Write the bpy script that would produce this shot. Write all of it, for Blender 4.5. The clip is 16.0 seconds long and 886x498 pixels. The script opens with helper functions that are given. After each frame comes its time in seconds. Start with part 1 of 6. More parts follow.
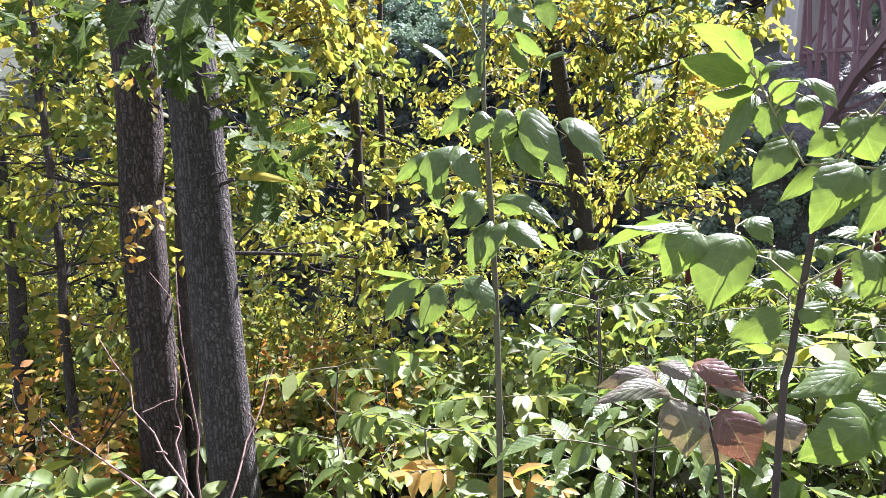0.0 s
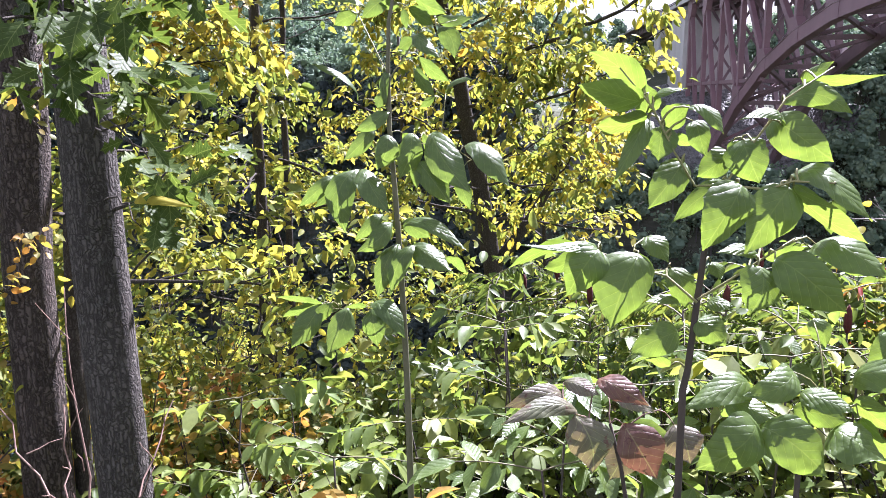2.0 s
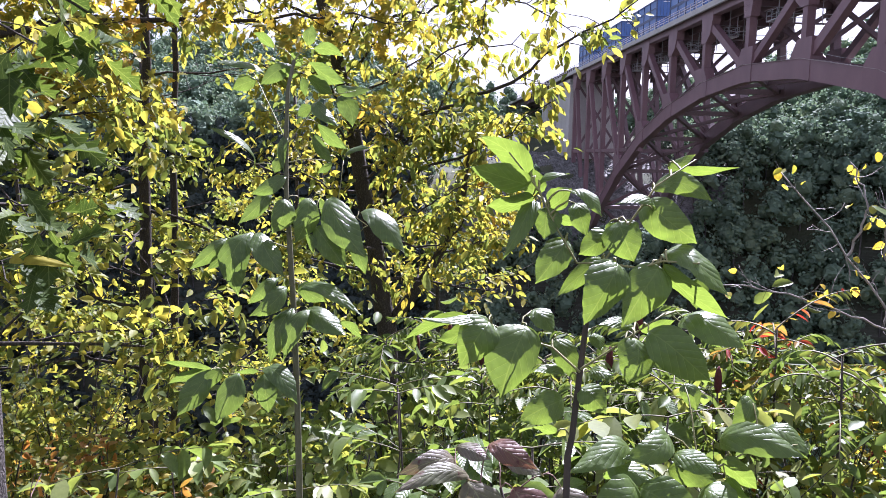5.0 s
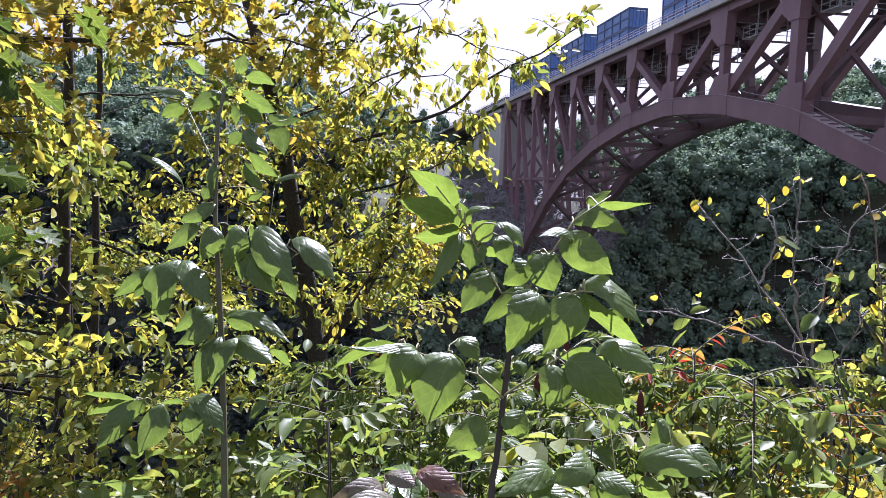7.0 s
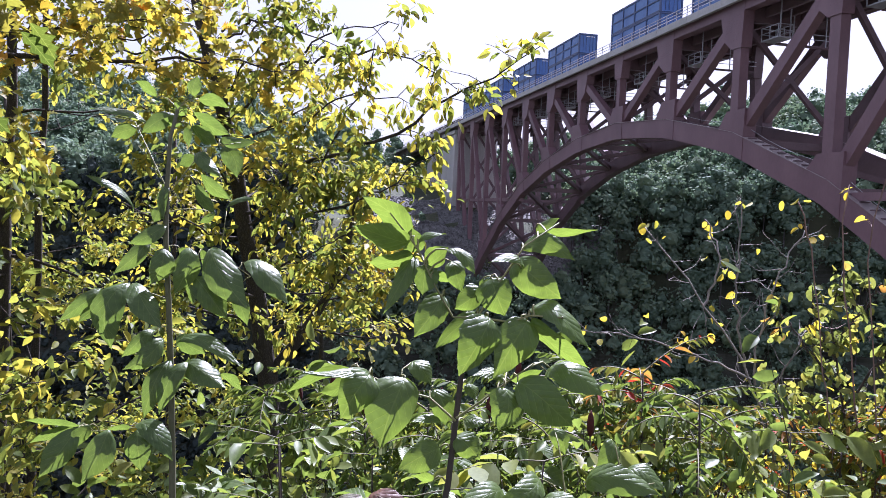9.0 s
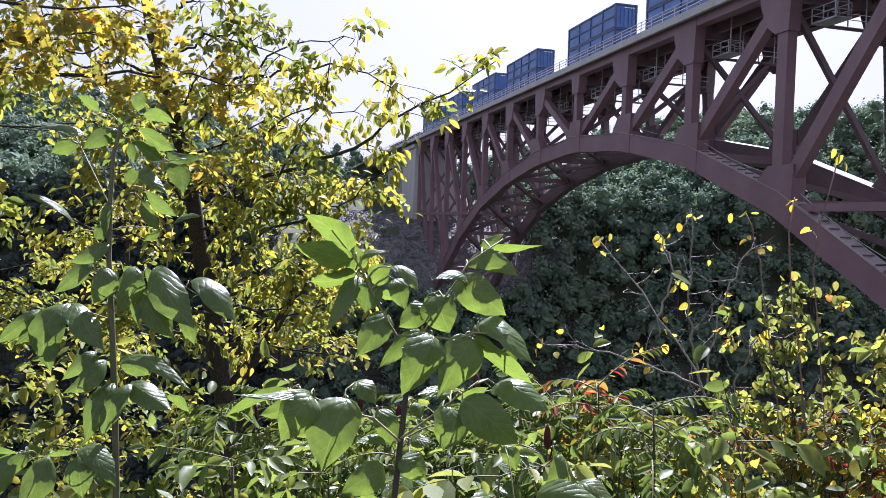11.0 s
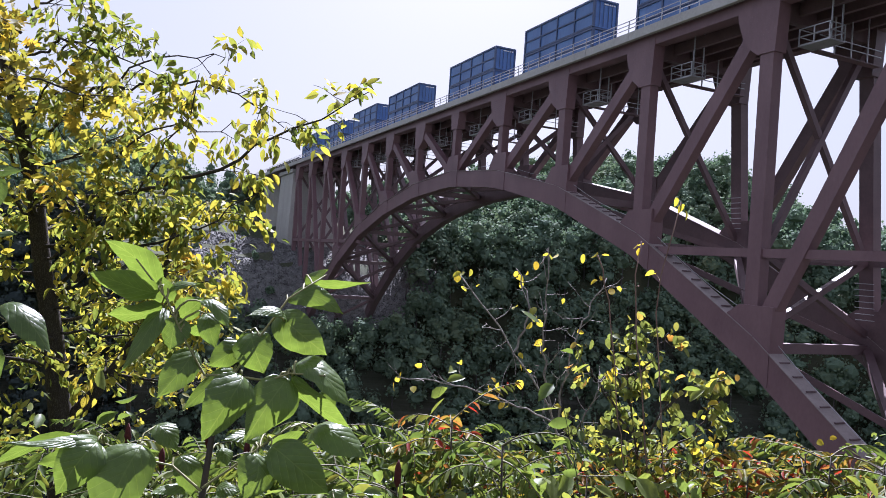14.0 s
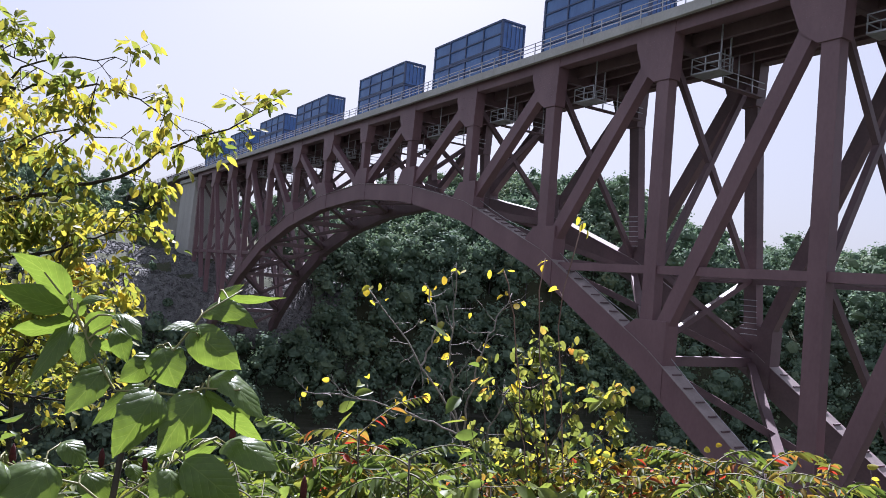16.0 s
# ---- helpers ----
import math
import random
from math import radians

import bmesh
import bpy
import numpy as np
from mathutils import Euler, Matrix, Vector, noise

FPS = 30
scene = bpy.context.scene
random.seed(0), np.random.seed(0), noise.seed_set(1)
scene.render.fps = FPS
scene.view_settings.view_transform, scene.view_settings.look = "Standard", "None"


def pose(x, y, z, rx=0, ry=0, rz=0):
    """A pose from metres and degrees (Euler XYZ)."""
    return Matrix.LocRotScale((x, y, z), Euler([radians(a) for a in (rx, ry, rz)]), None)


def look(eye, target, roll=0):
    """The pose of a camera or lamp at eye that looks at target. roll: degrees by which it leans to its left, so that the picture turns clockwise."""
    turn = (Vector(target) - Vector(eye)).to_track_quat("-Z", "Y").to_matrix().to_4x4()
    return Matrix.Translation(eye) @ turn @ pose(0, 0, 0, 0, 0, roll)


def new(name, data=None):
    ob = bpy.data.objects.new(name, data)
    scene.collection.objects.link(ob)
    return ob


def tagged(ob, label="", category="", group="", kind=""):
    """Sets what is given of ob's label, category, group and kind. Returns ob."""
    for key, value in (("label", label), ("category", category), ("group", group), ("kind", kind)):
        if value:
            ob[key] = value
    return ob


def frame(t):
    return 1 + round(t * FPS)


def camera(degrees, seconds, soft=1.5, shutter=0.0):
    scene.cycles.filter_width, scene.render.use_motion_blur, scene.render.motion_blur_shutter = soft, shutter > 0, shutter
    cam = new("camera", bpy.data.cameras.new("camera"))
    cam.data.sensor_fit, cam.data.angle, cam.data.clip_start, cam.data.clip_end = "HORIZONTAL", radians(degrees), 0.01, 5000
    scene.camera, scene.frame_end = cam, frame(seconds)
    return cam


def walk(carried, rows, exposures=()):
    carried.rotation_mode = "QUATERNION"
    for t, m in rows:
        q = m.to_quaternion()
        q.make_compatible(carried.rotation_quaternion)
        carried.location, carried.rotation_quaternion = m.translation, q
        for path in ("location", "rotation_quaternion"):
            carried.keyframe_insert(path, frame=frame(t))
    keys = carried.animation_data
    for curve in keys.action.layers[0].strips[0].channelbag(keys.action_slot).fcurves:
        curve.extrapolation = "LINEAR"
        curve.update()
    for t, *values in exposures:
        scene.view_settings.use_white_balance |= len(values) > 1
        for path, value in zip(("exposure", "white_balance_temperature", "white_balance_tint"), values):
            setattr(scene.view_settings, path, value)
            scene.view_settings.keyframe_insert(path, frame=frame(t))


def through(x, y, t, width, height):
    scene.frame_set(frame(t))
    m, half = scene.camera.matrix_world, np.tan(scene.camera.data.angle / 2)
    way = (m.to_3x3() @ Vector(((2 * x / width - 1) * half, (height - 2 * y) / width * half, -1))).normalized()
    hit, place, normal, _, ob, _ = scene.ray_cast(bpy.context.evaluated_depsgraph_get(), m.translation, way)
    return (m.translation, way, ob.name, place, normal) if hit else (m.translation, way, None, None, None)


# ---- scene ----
cam = camera(62.5, 16.0, soft=0.5)
PATH = [
    (0, (0.216, 0.253, 1.794), (-0.2090, 2.1509, 1.3296), -1.95),
    (0.5, (0.213, 0.251, 1.789), (-0.1533, 2.1651, 1.3382), -1.55),
    (1, (0.212, 0.255, 1.789), (-0.0853, 2.1832, 1.3495), -1.17),
    (1.5, (0.209, 0.254, 1.791), (-0.0172, 2.1947, 1.3643), -1.03),
    (2, (0.213, 0.255, 1.788), (0.0395, 2.2063, 1.3831), -1.12),
    (2.5, (0.204, 0.248, 1.788), (0.0865, 2.2079, 1.4088), -0.83),
    (3, (0.201, 0.238, 1.788), (0.1334, 2.2061, 1.4406), -0.45),
    (3.5, (0.202, 0.227, 1.797), (0.1807, 2.2011, 1.4750), -0.21),
    (4, (0.205, 0.226, 1.805), (0.2273, 2.2036, 1.5075), 0.16),
    (6.5, (0.211, 0.189, 1.831), (0.4689, 2.1631, 1.6422), 1.69),
    (7, (0.212, 0.179, 1.831), (0.5115, 2.1492, 1.6573), 1.76),
    (7.5, (0.209, 0.171, 1.835), (0.5477, 2.1364, 1.6793), 1.90),
    (8, (0.209, 0.163, 1.838), (0.5811, 2.1236, 1.7008), 1.99),
    (8.5, (0.202, 0.155, 1.840), (0.6026, 2.1106, 1.7167), 2.14),
    (9, (0.208, 0.154, 1.842), (0.6315, 2.1050, 1.7283), 2.15),
    (11.5, (0.244, 0.165, 1.855), (0.8096, 2.0827, 1.7929), 2.07),
    (12, (0.242, 0.179, 1.861), (0.8534, 2.0829, 1.8130), 2.71),
    (12.5, (0.321, 0.171, 1.859), (0.9746, 2.0615, 1.8321), 3.20),
    (13, (0.373, 0.122, 1.876), (1.0804, 1.9928, 1.8674), 3.65),
    (13.5, (0.363, 0.121, 1.870), (1.1374, 1.9648, 1.8772), 3.84),
    (14, (0.342, 0.174, 1.865), (1.1810, 1.9894, 1.8899), 4.07),
    (14.5, (0.334, 0.179, 1.867), (1.2312, 1.9664, 1.9092), 4.25),
    (15, (0.330, 0.168, 1.871), (1.2872, 1.9229, 1.9264), 4.53),
    (15.5, (0.319, 0.159, 1.869), (1.3315, 1.8822, 1.9370), 4.60),
    (16, (0.307, 0.138, 1.870), (1.3654, 1.8335, 1.9513), 4.70),
]
walk(cam, [(t, look(eye, target, roll)) for t, eye, target, roll in PATH], [(0, 2.76, 5600, 29), (4, 2.5, 5530, 32), (6.5, 1.95, 5400, 34), (9, 1.95, 5370, 33), (11.5, 1.82, 5430, 30), (14, 1.68, 5500, 26), (16, 1.62, 5570, 24)])

# ---------------------------------------------------------------- light
SUN_AZ, SUN_EL = radians(27), radians(47)
world = bpy.data.worlds.new("sky")
world.use_nodes = True
scene.world = world
wn = world.node_tree
wn.nodes.clear()
sky = wn.nodes.new("ShaderNodeTexSky")
sky.sky_type = "NISHITA"
sky.sun_disc = False
sky.sun_elevation, sky.sun_rotation = SUN_EL, SUN_AZ
sky.air_density, sky.dust_density, sky.ozone_density = 1.0, 4.0, 1.0
haze = wn.nodes.new("ShaderNodeMixRGB")
haze.inputs[0].default_value = 0.72
haze.inputs[2].default_value = (6.6, 6.75, 6.6, 1)
wbg = wn.nodes.new("ShaderNodeBackground")
wbg.inputs[1].default_value = 0.0375
wout = wn.nodes.new("ShaderNodeOutputWorld")
wn.links.new(sky.outputs[0], haze.inputs[1])
wn.links.new(haze.outputs[0], wbg.inputs[0])
wn.links.new(wbg.outputs[0], wout.inputs[0])

sun = new("sun", bpy.data.lights.new("sun", "SUN"))
sun.data.energy, sun.data.angle, sun.data.color = 5.0, radians(0.6), (1.0, 0.96, 0.90)
sun_from = Vector((math.sin(SUN_AZ) * math.cos(SUN_EL), math.cos(SUN_AZ) * math.cos(SUN_EL), math.sin(SUN_EL)))
sun.matrix_world = look(sun_from * 200, (0, 0, 0))


# ---------------------------------------------------------------- node helpers
class Nodes:
    """Short hand for building one material's node tree."""

    def __init__(self, name):
        self.mat = bpy.data.materials.new(name)
        self.mat.use_nodes = True
        self.t = self.mat.node_tree
        self.t.nodes.clear()

    def n(self, kind, ins=(), **props):
        node = self.t.nodes.new(kind)
        for key, value in props.items():
            if key == "operation":
                node.operation = value
            elif key == "blend":
                node.blend_type = value
            elif key == "dims":
                node.noise_dimensions = value
            elif key == "feature":
                node.feature = value
        for key, value in dict(ins).items():
            if isinstance(value, bpy.types.NodeSocket):
                self.t.links.new(value, node.inputs[key])
            else:
                node.inputs[key].default_value = value
        return node

    def math(self, op, a, b=0.0, c=0.0):
        return self.n("ShaderNodeMath", {0: a, 1: b, 2: c}, operation=op).outputs[0]

    def noise(self, scale, detail=4.0, vec=None, rough=0.55):
        ins = {"Scale": scale, "Detail": detail, "Roughness": rough}
        if vec is not None:
            ins["Vector"] = vec
        return self.n("ShaderNodeTexNoise", ins).outputs[0]

    def ramp(self, fac, stops, constant=False):
        node = self.n("ShaderNodeValToRGB", {0: fac})
        el = node.color_ramp.elements
        while len(el) < len(stops):
            el.new(0.5)
        for e, (p, c) in zip(el, stops):
            e.position, e.color = p, (*c, 1) if len(c) == 3 else c
        if constant:
            node.color_ramp.interpolation = "CONSTANT"
        return node.outputs[0]

    def mix(self, fac, a, b, blend="MIX"):
        return self.n("ShaderNodeMixRGB", {0: fac, 1: a, 2: b}, blend=blend).outputs[0]

    def coords(self, which="Object"):
        return self.n("ShaderNodeTexCoord").outputs[which]

    def stretch(self, vec, scale):
        return self.n("ShaderNodeMapping", {"Vector": vec, "Scale": scale}).outputs[0]

    def bump(self, height, strength, distance):
        return self.n("ShaderNodeBump", {"Height": height, "Strength": strength, "Distance": distance}).outputs[0]

    def end(self, shader):
        out = self.n("ShaderNodeOutputMaterial")
        self.t.links.new(shader, out.inputs[0])
        return self.mat


def rgb(r, g, b):
    return (r, g, b, 1)


def solid(name, c1, c2, scale=3.0, rough=0.6, metal=0.0, bump=0.3, dist=0.01, stretch=(1, 1, 1), fine=8.0):
    """A surface that varies between two colours at two scales, with fine relief."""
    k = Nodes(name)
    v = k.stretch(k.coords(), stretch)
    big, small = k.noise(scale, 5, v), k.noise(scale * fine, 4, v)
    f = k.math("ADD", k.math("MULTIPLY", big, 0.65), k.math("MULTIPLY", small, 0.35))
    col = k.ramp(f, [(0.33, c1), (0.67, c2)])
    rr = k.math("ADD", k.math("MULTIPLY", small, 0.25), rough - 0.12)
    p = k.n("ShaderNodeBsdfPrincipled", {"Base Color": col, "Roughness": rr, "Metallic": metal})
    k.t.links.new(k.bump(f, bump, dist), p.inputs["Normal"])
    return k.end(p.outputs[0])


def leaf_material(name, stops, through=0.45, rough=0.45, veins=0.0, patch=1.2, glow=(1.95, 1.9, 0.95), spots=None, spec=0.24):
    """Thin leaves: colour by leaf and by drifts of neighbours, light passing through, veins where the leaf is large."""
    k = Nodes(name)
    isle = k.n("ShaderNodeNewGeometry").outputs["Random Per Island"]
    who = k.n("ShaderNodeObjectInfo").outputs["Random"]
    obj = k.coords("Object")
    drift = k.noise(patch, 2, obj)
    f = k.math("ADD", k.math("MULTIPLY", isle, 0.55), k.math("MULTIPLY", drift, 0.75))
    f = k.math("ADD", f, k.math("MULTIPLY", k.math("SUBTRACT", who, 0.5), 0.1))
    f = k.math("SUBTRACT", f, 0.15)
    col = k.ramp(f, stops)
    mott = k.noise(55, 3, obj)
    col = k.mix(0.35, col, k.ramp(mott, [(0.3, (0.35, 0.35, 0.3)), (0.7, (1, 1, 1))]), "MULTIPLY")
    ins = {"Roughness": rough, "Specular IOR Level": spec}
    normal = None
    if veins:
        uv = k.n("ShaderNodeSeparateXYZ", {0: k.coords("UV")})
        u, w = uv.outputs[0], k.math("ABSOLUTE", k.math("SUBTRACT", uv.outputs[1], 0.5))
        wob = k.math("MULTIPLY", k.noise(14, 3, obj), 0.14)
        side = k.math("ABSOLUTE", k.math("SINE", k.math("MULTIPLY", k.math("ADD", k.math("SUBTRACT", u, k.math("MULTIPLY", w, 0.75)), wob), 21.0)))
        vein = k.math("MAXIMUM", k.math("SUBTRACT", 1.0, k.math("MULTIPLY", side, 7.0)), k.math("SUBTRACT", 1.0, k.math("MULTIPLY", w, 45.0)))
        vein = k.math("MAXIMUM", vein, 0.0)
        col = k.mix(k.math("MULTIPLY", vein, veins), col, rgb(0.36, 0.42, 0.16))
        puff = k.math("SUBTRACT", k.math("MULTIPLY", side, 0.45), k.math("MULTIPLY", vein, 0.3))
        puff = k.math("ADD", puff, k.math("MULTIPLY", k.noise(60, 3, obj), 1.2))
        puff = k.math("ADD", puff, k.math("MULTIPLY", k.noise(26, 2, obj), 2.6))
        normal = k.bump(puff, 0.42, 0.003)
    if spots:
        s = k.ramp(k.noise(26, 5, obj, 0.7), [(0.57, (0, 0, 0)), (0.64, (1, 1, 1))])
        col = k.mix(k.math("MULTIPLY", s, 0.85), col, rgb(*spots))
    p = k.n("ShaderNodeBsdfPrincipled", {"Base Color": col, **ins})
    if normal:
        k.t.links.new(normal, p.inputs["Normal"])
    tr = k.n("ShaderNodeBsdfTranslucent", {"Color": k.mix(1.0, col, rgb(*glow), "MULTIPLY")})
    mx = k.n("ShaderNodeMixShader", {0: through, 1: p.outputs[0], 2: tr.outputs[0]})
    return k.end(mx.outputs[0])


def bark(name, dark, light, ridge=28.0, depth=0.012, moss=None):
    """Bark with broken upright ridges, fine cracks and pale lichen."""
    k = Nodes(name)
    obj = k.coords()
    wx, wy = k.noise(7, 4, obj), k.noise(9, 4, k.stretch(obj, (1.3, 1.3, 0.7)))
    shift = k.n("ShaderNodeCombineXYZ", {0: k.math("MULTIPLY", wx, 0.09), 1: k.math("MULTIPLY", wy, 0.09), 2: k.math("MULTIPLY", wx, 0.3)}).outputs[0]
    v = k.n("ShaderNodeVectorMath", {0: k.stretch(obj, (1, 1, 0.1)), 1: shift}).outputs[0]
    r = k.n("ShaderNodeTexVoronoi", {"Vector": v, "Scale": ridge}, feature="DISTANCE_TO_EDGE").outputs["Distance"]
    r = k.math("MINIMUM", k.math("MULTIPLY", r, 3.4), 1.0)
    fine = k.noise(ridge * 2.2, 6, k.stretch(obj, (1, 1, 0.3)), 0.7)
    broad = k.noise(3.5, 3, k.stretch(obj, (1, 1, 0.5)))
    f = k.math("ADD", k.math("MULTIPLY", r, 0.34), k.math("MULTIPLY", fine, 0.46))
    f = k.math("ADD", f, k.math("MULTIPLY", broad, 0.2))
    col = k.ramp(f, [(0.25, dark), (0.5, tuple((a + b) * 0.42 for a, b in zip(dark, light))), (0.8, light)])
    blot = k.ramp(k.noise(22, 6, obj, 0.75), [(0.56, (0, 0, 0)), (0.7, (1, 1, 1))])
    col = k.mix(k.math("MULTIPLY", blot, 0.4), col, rgb(*(moss or light)))
    p = k.n("ShaderNodeBsdfPrincipled", {"Base Color": col, "Roughness": 0.9, "Specular IOR Level": 0.15})
    k.t.links.new(k.bump(f, 1.0, depth), p.inputs["Normal"])
    return k.end(p.outputs[0])


# ---------------------------------------------------------------- materials
STEEL = solid("weathered brown steel paint", (0.125, 0.068, 0.078), (0.185, 0.108, 0.118), 0.35, 0.5, 0.0, 0.15, 0.01, (1, 1, 0.5), 14)
STEEL_DK = solid("brown steel bracing and shade-dark deck slab", (0.10, 0.063, 0.07), (0.148, 0.096, 0.104), 0.6, 0.55, 0.0, 0.15, 0.01)
GALV = solid("galvanised steel", (0.30, 0.31, 0.32), (0.46, 0.47, 0.48), 2.0, 0.45, 0.5, 0.1, 0.004)
CONC = solid("cast concrete", (0.30, 0.295, 0.27), (0.42, 0.41, 0.385), 0.25, 0.85, 0.0, 0.25, 0.02, (1, 1, 0.35), 9)
DECK = solid("deck edge concrete", (0.34, 0.33, 0.31), (0.46, 0.45, 0.43), 0.5, 0.8, 0.0, 0.2, 0.01)
BLUE = solid("faded blue container paint", (0.06, 0.125, 0.30), (0.10, 0.20, 0.42), 0.5, 0.5, 0.0, 0.25, 0.012, (1, 1, 0.4), 7)
BLUE_DK = solid("dark blue container rib paint", (0.035, 0.06, 0.125), (0.06, 0.09, 0.175), 0.8, 0.5, 0.0, 0.2, 0.01)
RUST = solid("dark rusty railcar steel", (0.025, 0.02, 0.019), (0.075, 0.05, 0.04), 0.9, 0.7, 0.1, 0.3, 0.01)
WHITE = solid("white stencil paint", (0.6, 0.6, 0.58), (0.8, 0.8, 0.78), 3, 0.6)
GRAVEL = solid("grey slope gravel", (0.06, 0.06, 0.06), (0.19, 0.187, 0.18), 0.9, 0.95, 0, 0.9, 0.25, (1, 1, 1), 4)
BARK_OAK = bark("ridged grey bark", (0.022, 0.02, 0.018), (0.13, 0.118, 0.105), 46, 0.02, (0.15, 0.155, 0.14))
BARK_SHAG = bark("brown fissured bark", (0.018, 0.015, 0.013), (0.14, 0.115, 0.098), 38, 0.03)
BARK_DARK = bark("dark thin bark", (0.025, 0.022, 0.018), (0.09, 0.078, 0.065), 50, 0.005)
TWIG = solid("grey dry twig", (0.13, 0.115, 0.105), (0.29, 0.265, 0.24), 9, 0.85)
TWIG_RED = solid("reddish dry stalk", (0.13, 0.075, 0.06), (0.23, 0.15, 0.12), 9, 0.8)
STEM = solid("dark brown sapling stem", (0.022, 0.017, 0.014), (0.06, 0.044, 0.034), 16, 0.75, 0, 0.3, 0.002, (1, 1, 0.4))
STEM_GR = solid("green brown sapling stem", (0.06, 0.06, 0.028), (0.12, 0.115, 0.06), 14, 0.7, 0, 0.3, 0.002, (1, 1, 0.4))
STALK = solid("olive brown leaf stalk", (0.06, 0.06, 0.025), (0.12, 0.10, 0.045), 20, 0.7)
PETIOLE = solid("yellow green petiole", (0.13, 0.14, 0.045), (0.22, 0.20, 0.075), 20, 0.6)

YELLOW = leaf_material("yellow green autumn leaves", [(0.0, (0.07, 0.108, 0.035)), (0.36, (0.137, 0.176, 0.046)), (0.61, (0.257, 0.256, 0.05)), (0.88, (0.435, 0.35, 0.055)), (1.0, (0.44, 0.215, 0.05))], 0.5, 0.55, patch=0.9, glow=(1.65, 1.6, 0.9), spec=0.16)
GREEN = leaf_material("mixed green understorey leaves", [(0.0, (0.062, 0.10, 0.03)), (0.45, (0.115, 0.165, 0.045)), (0.75, (0.2, 0.225, 0.055)), (1.0, (0.36, 0.29, 0.06))], 0.46, 0.45, patch=1.5, spec=0.25, glow=(1.75, 1.7, 0.95))
ORANGE = leaf_material("orange brown autumn leaves", [(0.0, (0.09, 0.12, 0.03)), (0.35, (0.18, 0.18, 0.04)), (0.6, (0.30, 0.21, 0.05)), (0.85, (0.33, 0.15, 0.05)), (1.0, (0.22, 0.08, 0.04))], 0.45, 0.55, patch=2.0, glow=(1.9, 1.6, 0.9))
MAPLE = leaf_material("turning maple leaves", [(0.0, (0.11, 0.145, 0.035)), (0.45, (0.22, 0.215, 0.045)), (0.74, (0.36, 0.29, 0.045)), (0.9, (0.42, 0.22, 0.04)), (1.0, (0.44, 0.14, 0.035))], 0.5, 0.5, patch=1.6, glow=(1.8, 1.6, 0.8))
OAK = leaf_material("green oak leaves", [(0.0, (0.026, 0.048, 0.014)), (0.6, (0.05, 0.08, 0.02)), (1.0, (0.13, 0.17, 0.035))], 0.36, 0.5, spec=0.12, veins=0.25, patch=3)
BROAD = leaf_material("fresh green broad leaves", [(0.0, (0.07, 0.115, 0.03)), (0.55, (0.10, 0.152, 0.038)), (1.0, (0.19, 0.235, 0.05))], 0.44, 0.38, veins=0.1, patch=4, spec=0.45, glow=(2.2, 2.1, 0.95))
BROAD_Q = leaf_material("green pinnate sapling leaves", [(0.0, (0.056, 0.096, 0.03)), (0.55, (0.088, 0.135, 0.038)), (1.0, (0.185, 0.22, 0.05))], 0.44, 0.36, veins=0.12, patch=4, spec=0.45, glow=(2.1, 2.0, 0.95))
PURPLE = leaf_material("grey purple dying leaves", [(0.0, (0.13, 0.095, 0.085)), (0.35, (0.13, 0.115, 0.08)), (0.6, (0.105, 0.12, 0.06)), (1.0, (0.11, 0.145, 0.05))], 0.28, 0.4, veins=0.3, patch=9, spots=(0.08, 0.028, 0.024), glow=(1.6, 1.4, 0.8), spec=0.45)
RUSTY = leaf_material("red brown dying leaves", [(0.0, (0.10, 0.045, 0.036)), (0.5, (0.13, 0.07, 0.048)), (1.0, (0.15, 0.115, 0.05))], 0.28, 0.42, veins=0.22, patch=9, spots=(0.06, 0.018, 0.018), glow=(1.5, 1.3, 0.9), spec=0.4)
SUMAC = leaf_material("green sumac leaflets", [(0.0, (0.058, 0.092, 0.03)), (0.5, (0.10, 0.142, 0.04)), (0.8, (0.17, 0.19, 0.045)), (1.0, (0.28, 0.22, 0.05))], 0.46, 0.5, patch=2, spec=0.12, glow=(1.75, 1.75, 0.9))
SUMAC_RED = leaf_material("reddening sumac leaflets", [(0.0, (0.055, 0.088, 0.028)), (0.4, (0.11, 0.14, 0.034)), (0.58, (0.2, 0.185, 0.04)), (0.7, (0.26, 0.12, 0.04)), (0.78, (0.3, 0.04, 0.03)), (1.0, (0.24, 0.02, 0.025))], 0.46, 0.5, patch=2, glow=(1.75, 1.5, 0.9), spec=0.12)
SPARSE = leaf_material("sparse yellow aspen leaves", [(0.0, (0.12, 0.16, 0.045)), (0.4, (0.34, 0.30, 0.042)), (0.75, (0.48, 0.355, 0.045)), (1.0, (0.44, 0.17, 0.045))], 0.5, 0.5, patch=3, spec=0.12)
PALE = leaf_material("pale green shrub leaves", [(0.0, (0.09, 0.125, 0.05)), (0.5, (0.16, 0.19, 0.065)), (0.78, (0.26, 0.25, 0.075)), (0.9, (0.40, 0.2, 0.06)), (1.0, (0.42, 0.14, 0.05))], 0.45, 0.5, patch=3, spec=0.13)
CONE = solid("dark red sumac cone", (0.035, 0.006, 0.006), (0.10, 0.014, 0.013), 40, 0.9, 0, 0.8, 0.006)
# Aerial haze is mixed into this colour: paler and bluer than near leaves.
WOODS = leaf_material("haze tinted far wood foliage", [(0.0, (0.10, 0.15, 0.112)), (0.45, (0.138, 0.196, 0.138)), (0.8, (0.185, 0.235, 0.142)), (1.0, (0.24, 0.225, 0.125))], 0.22, 0.8, patch=0.045, spec=0.08, glow=(1.4, 1.5, 1.2))
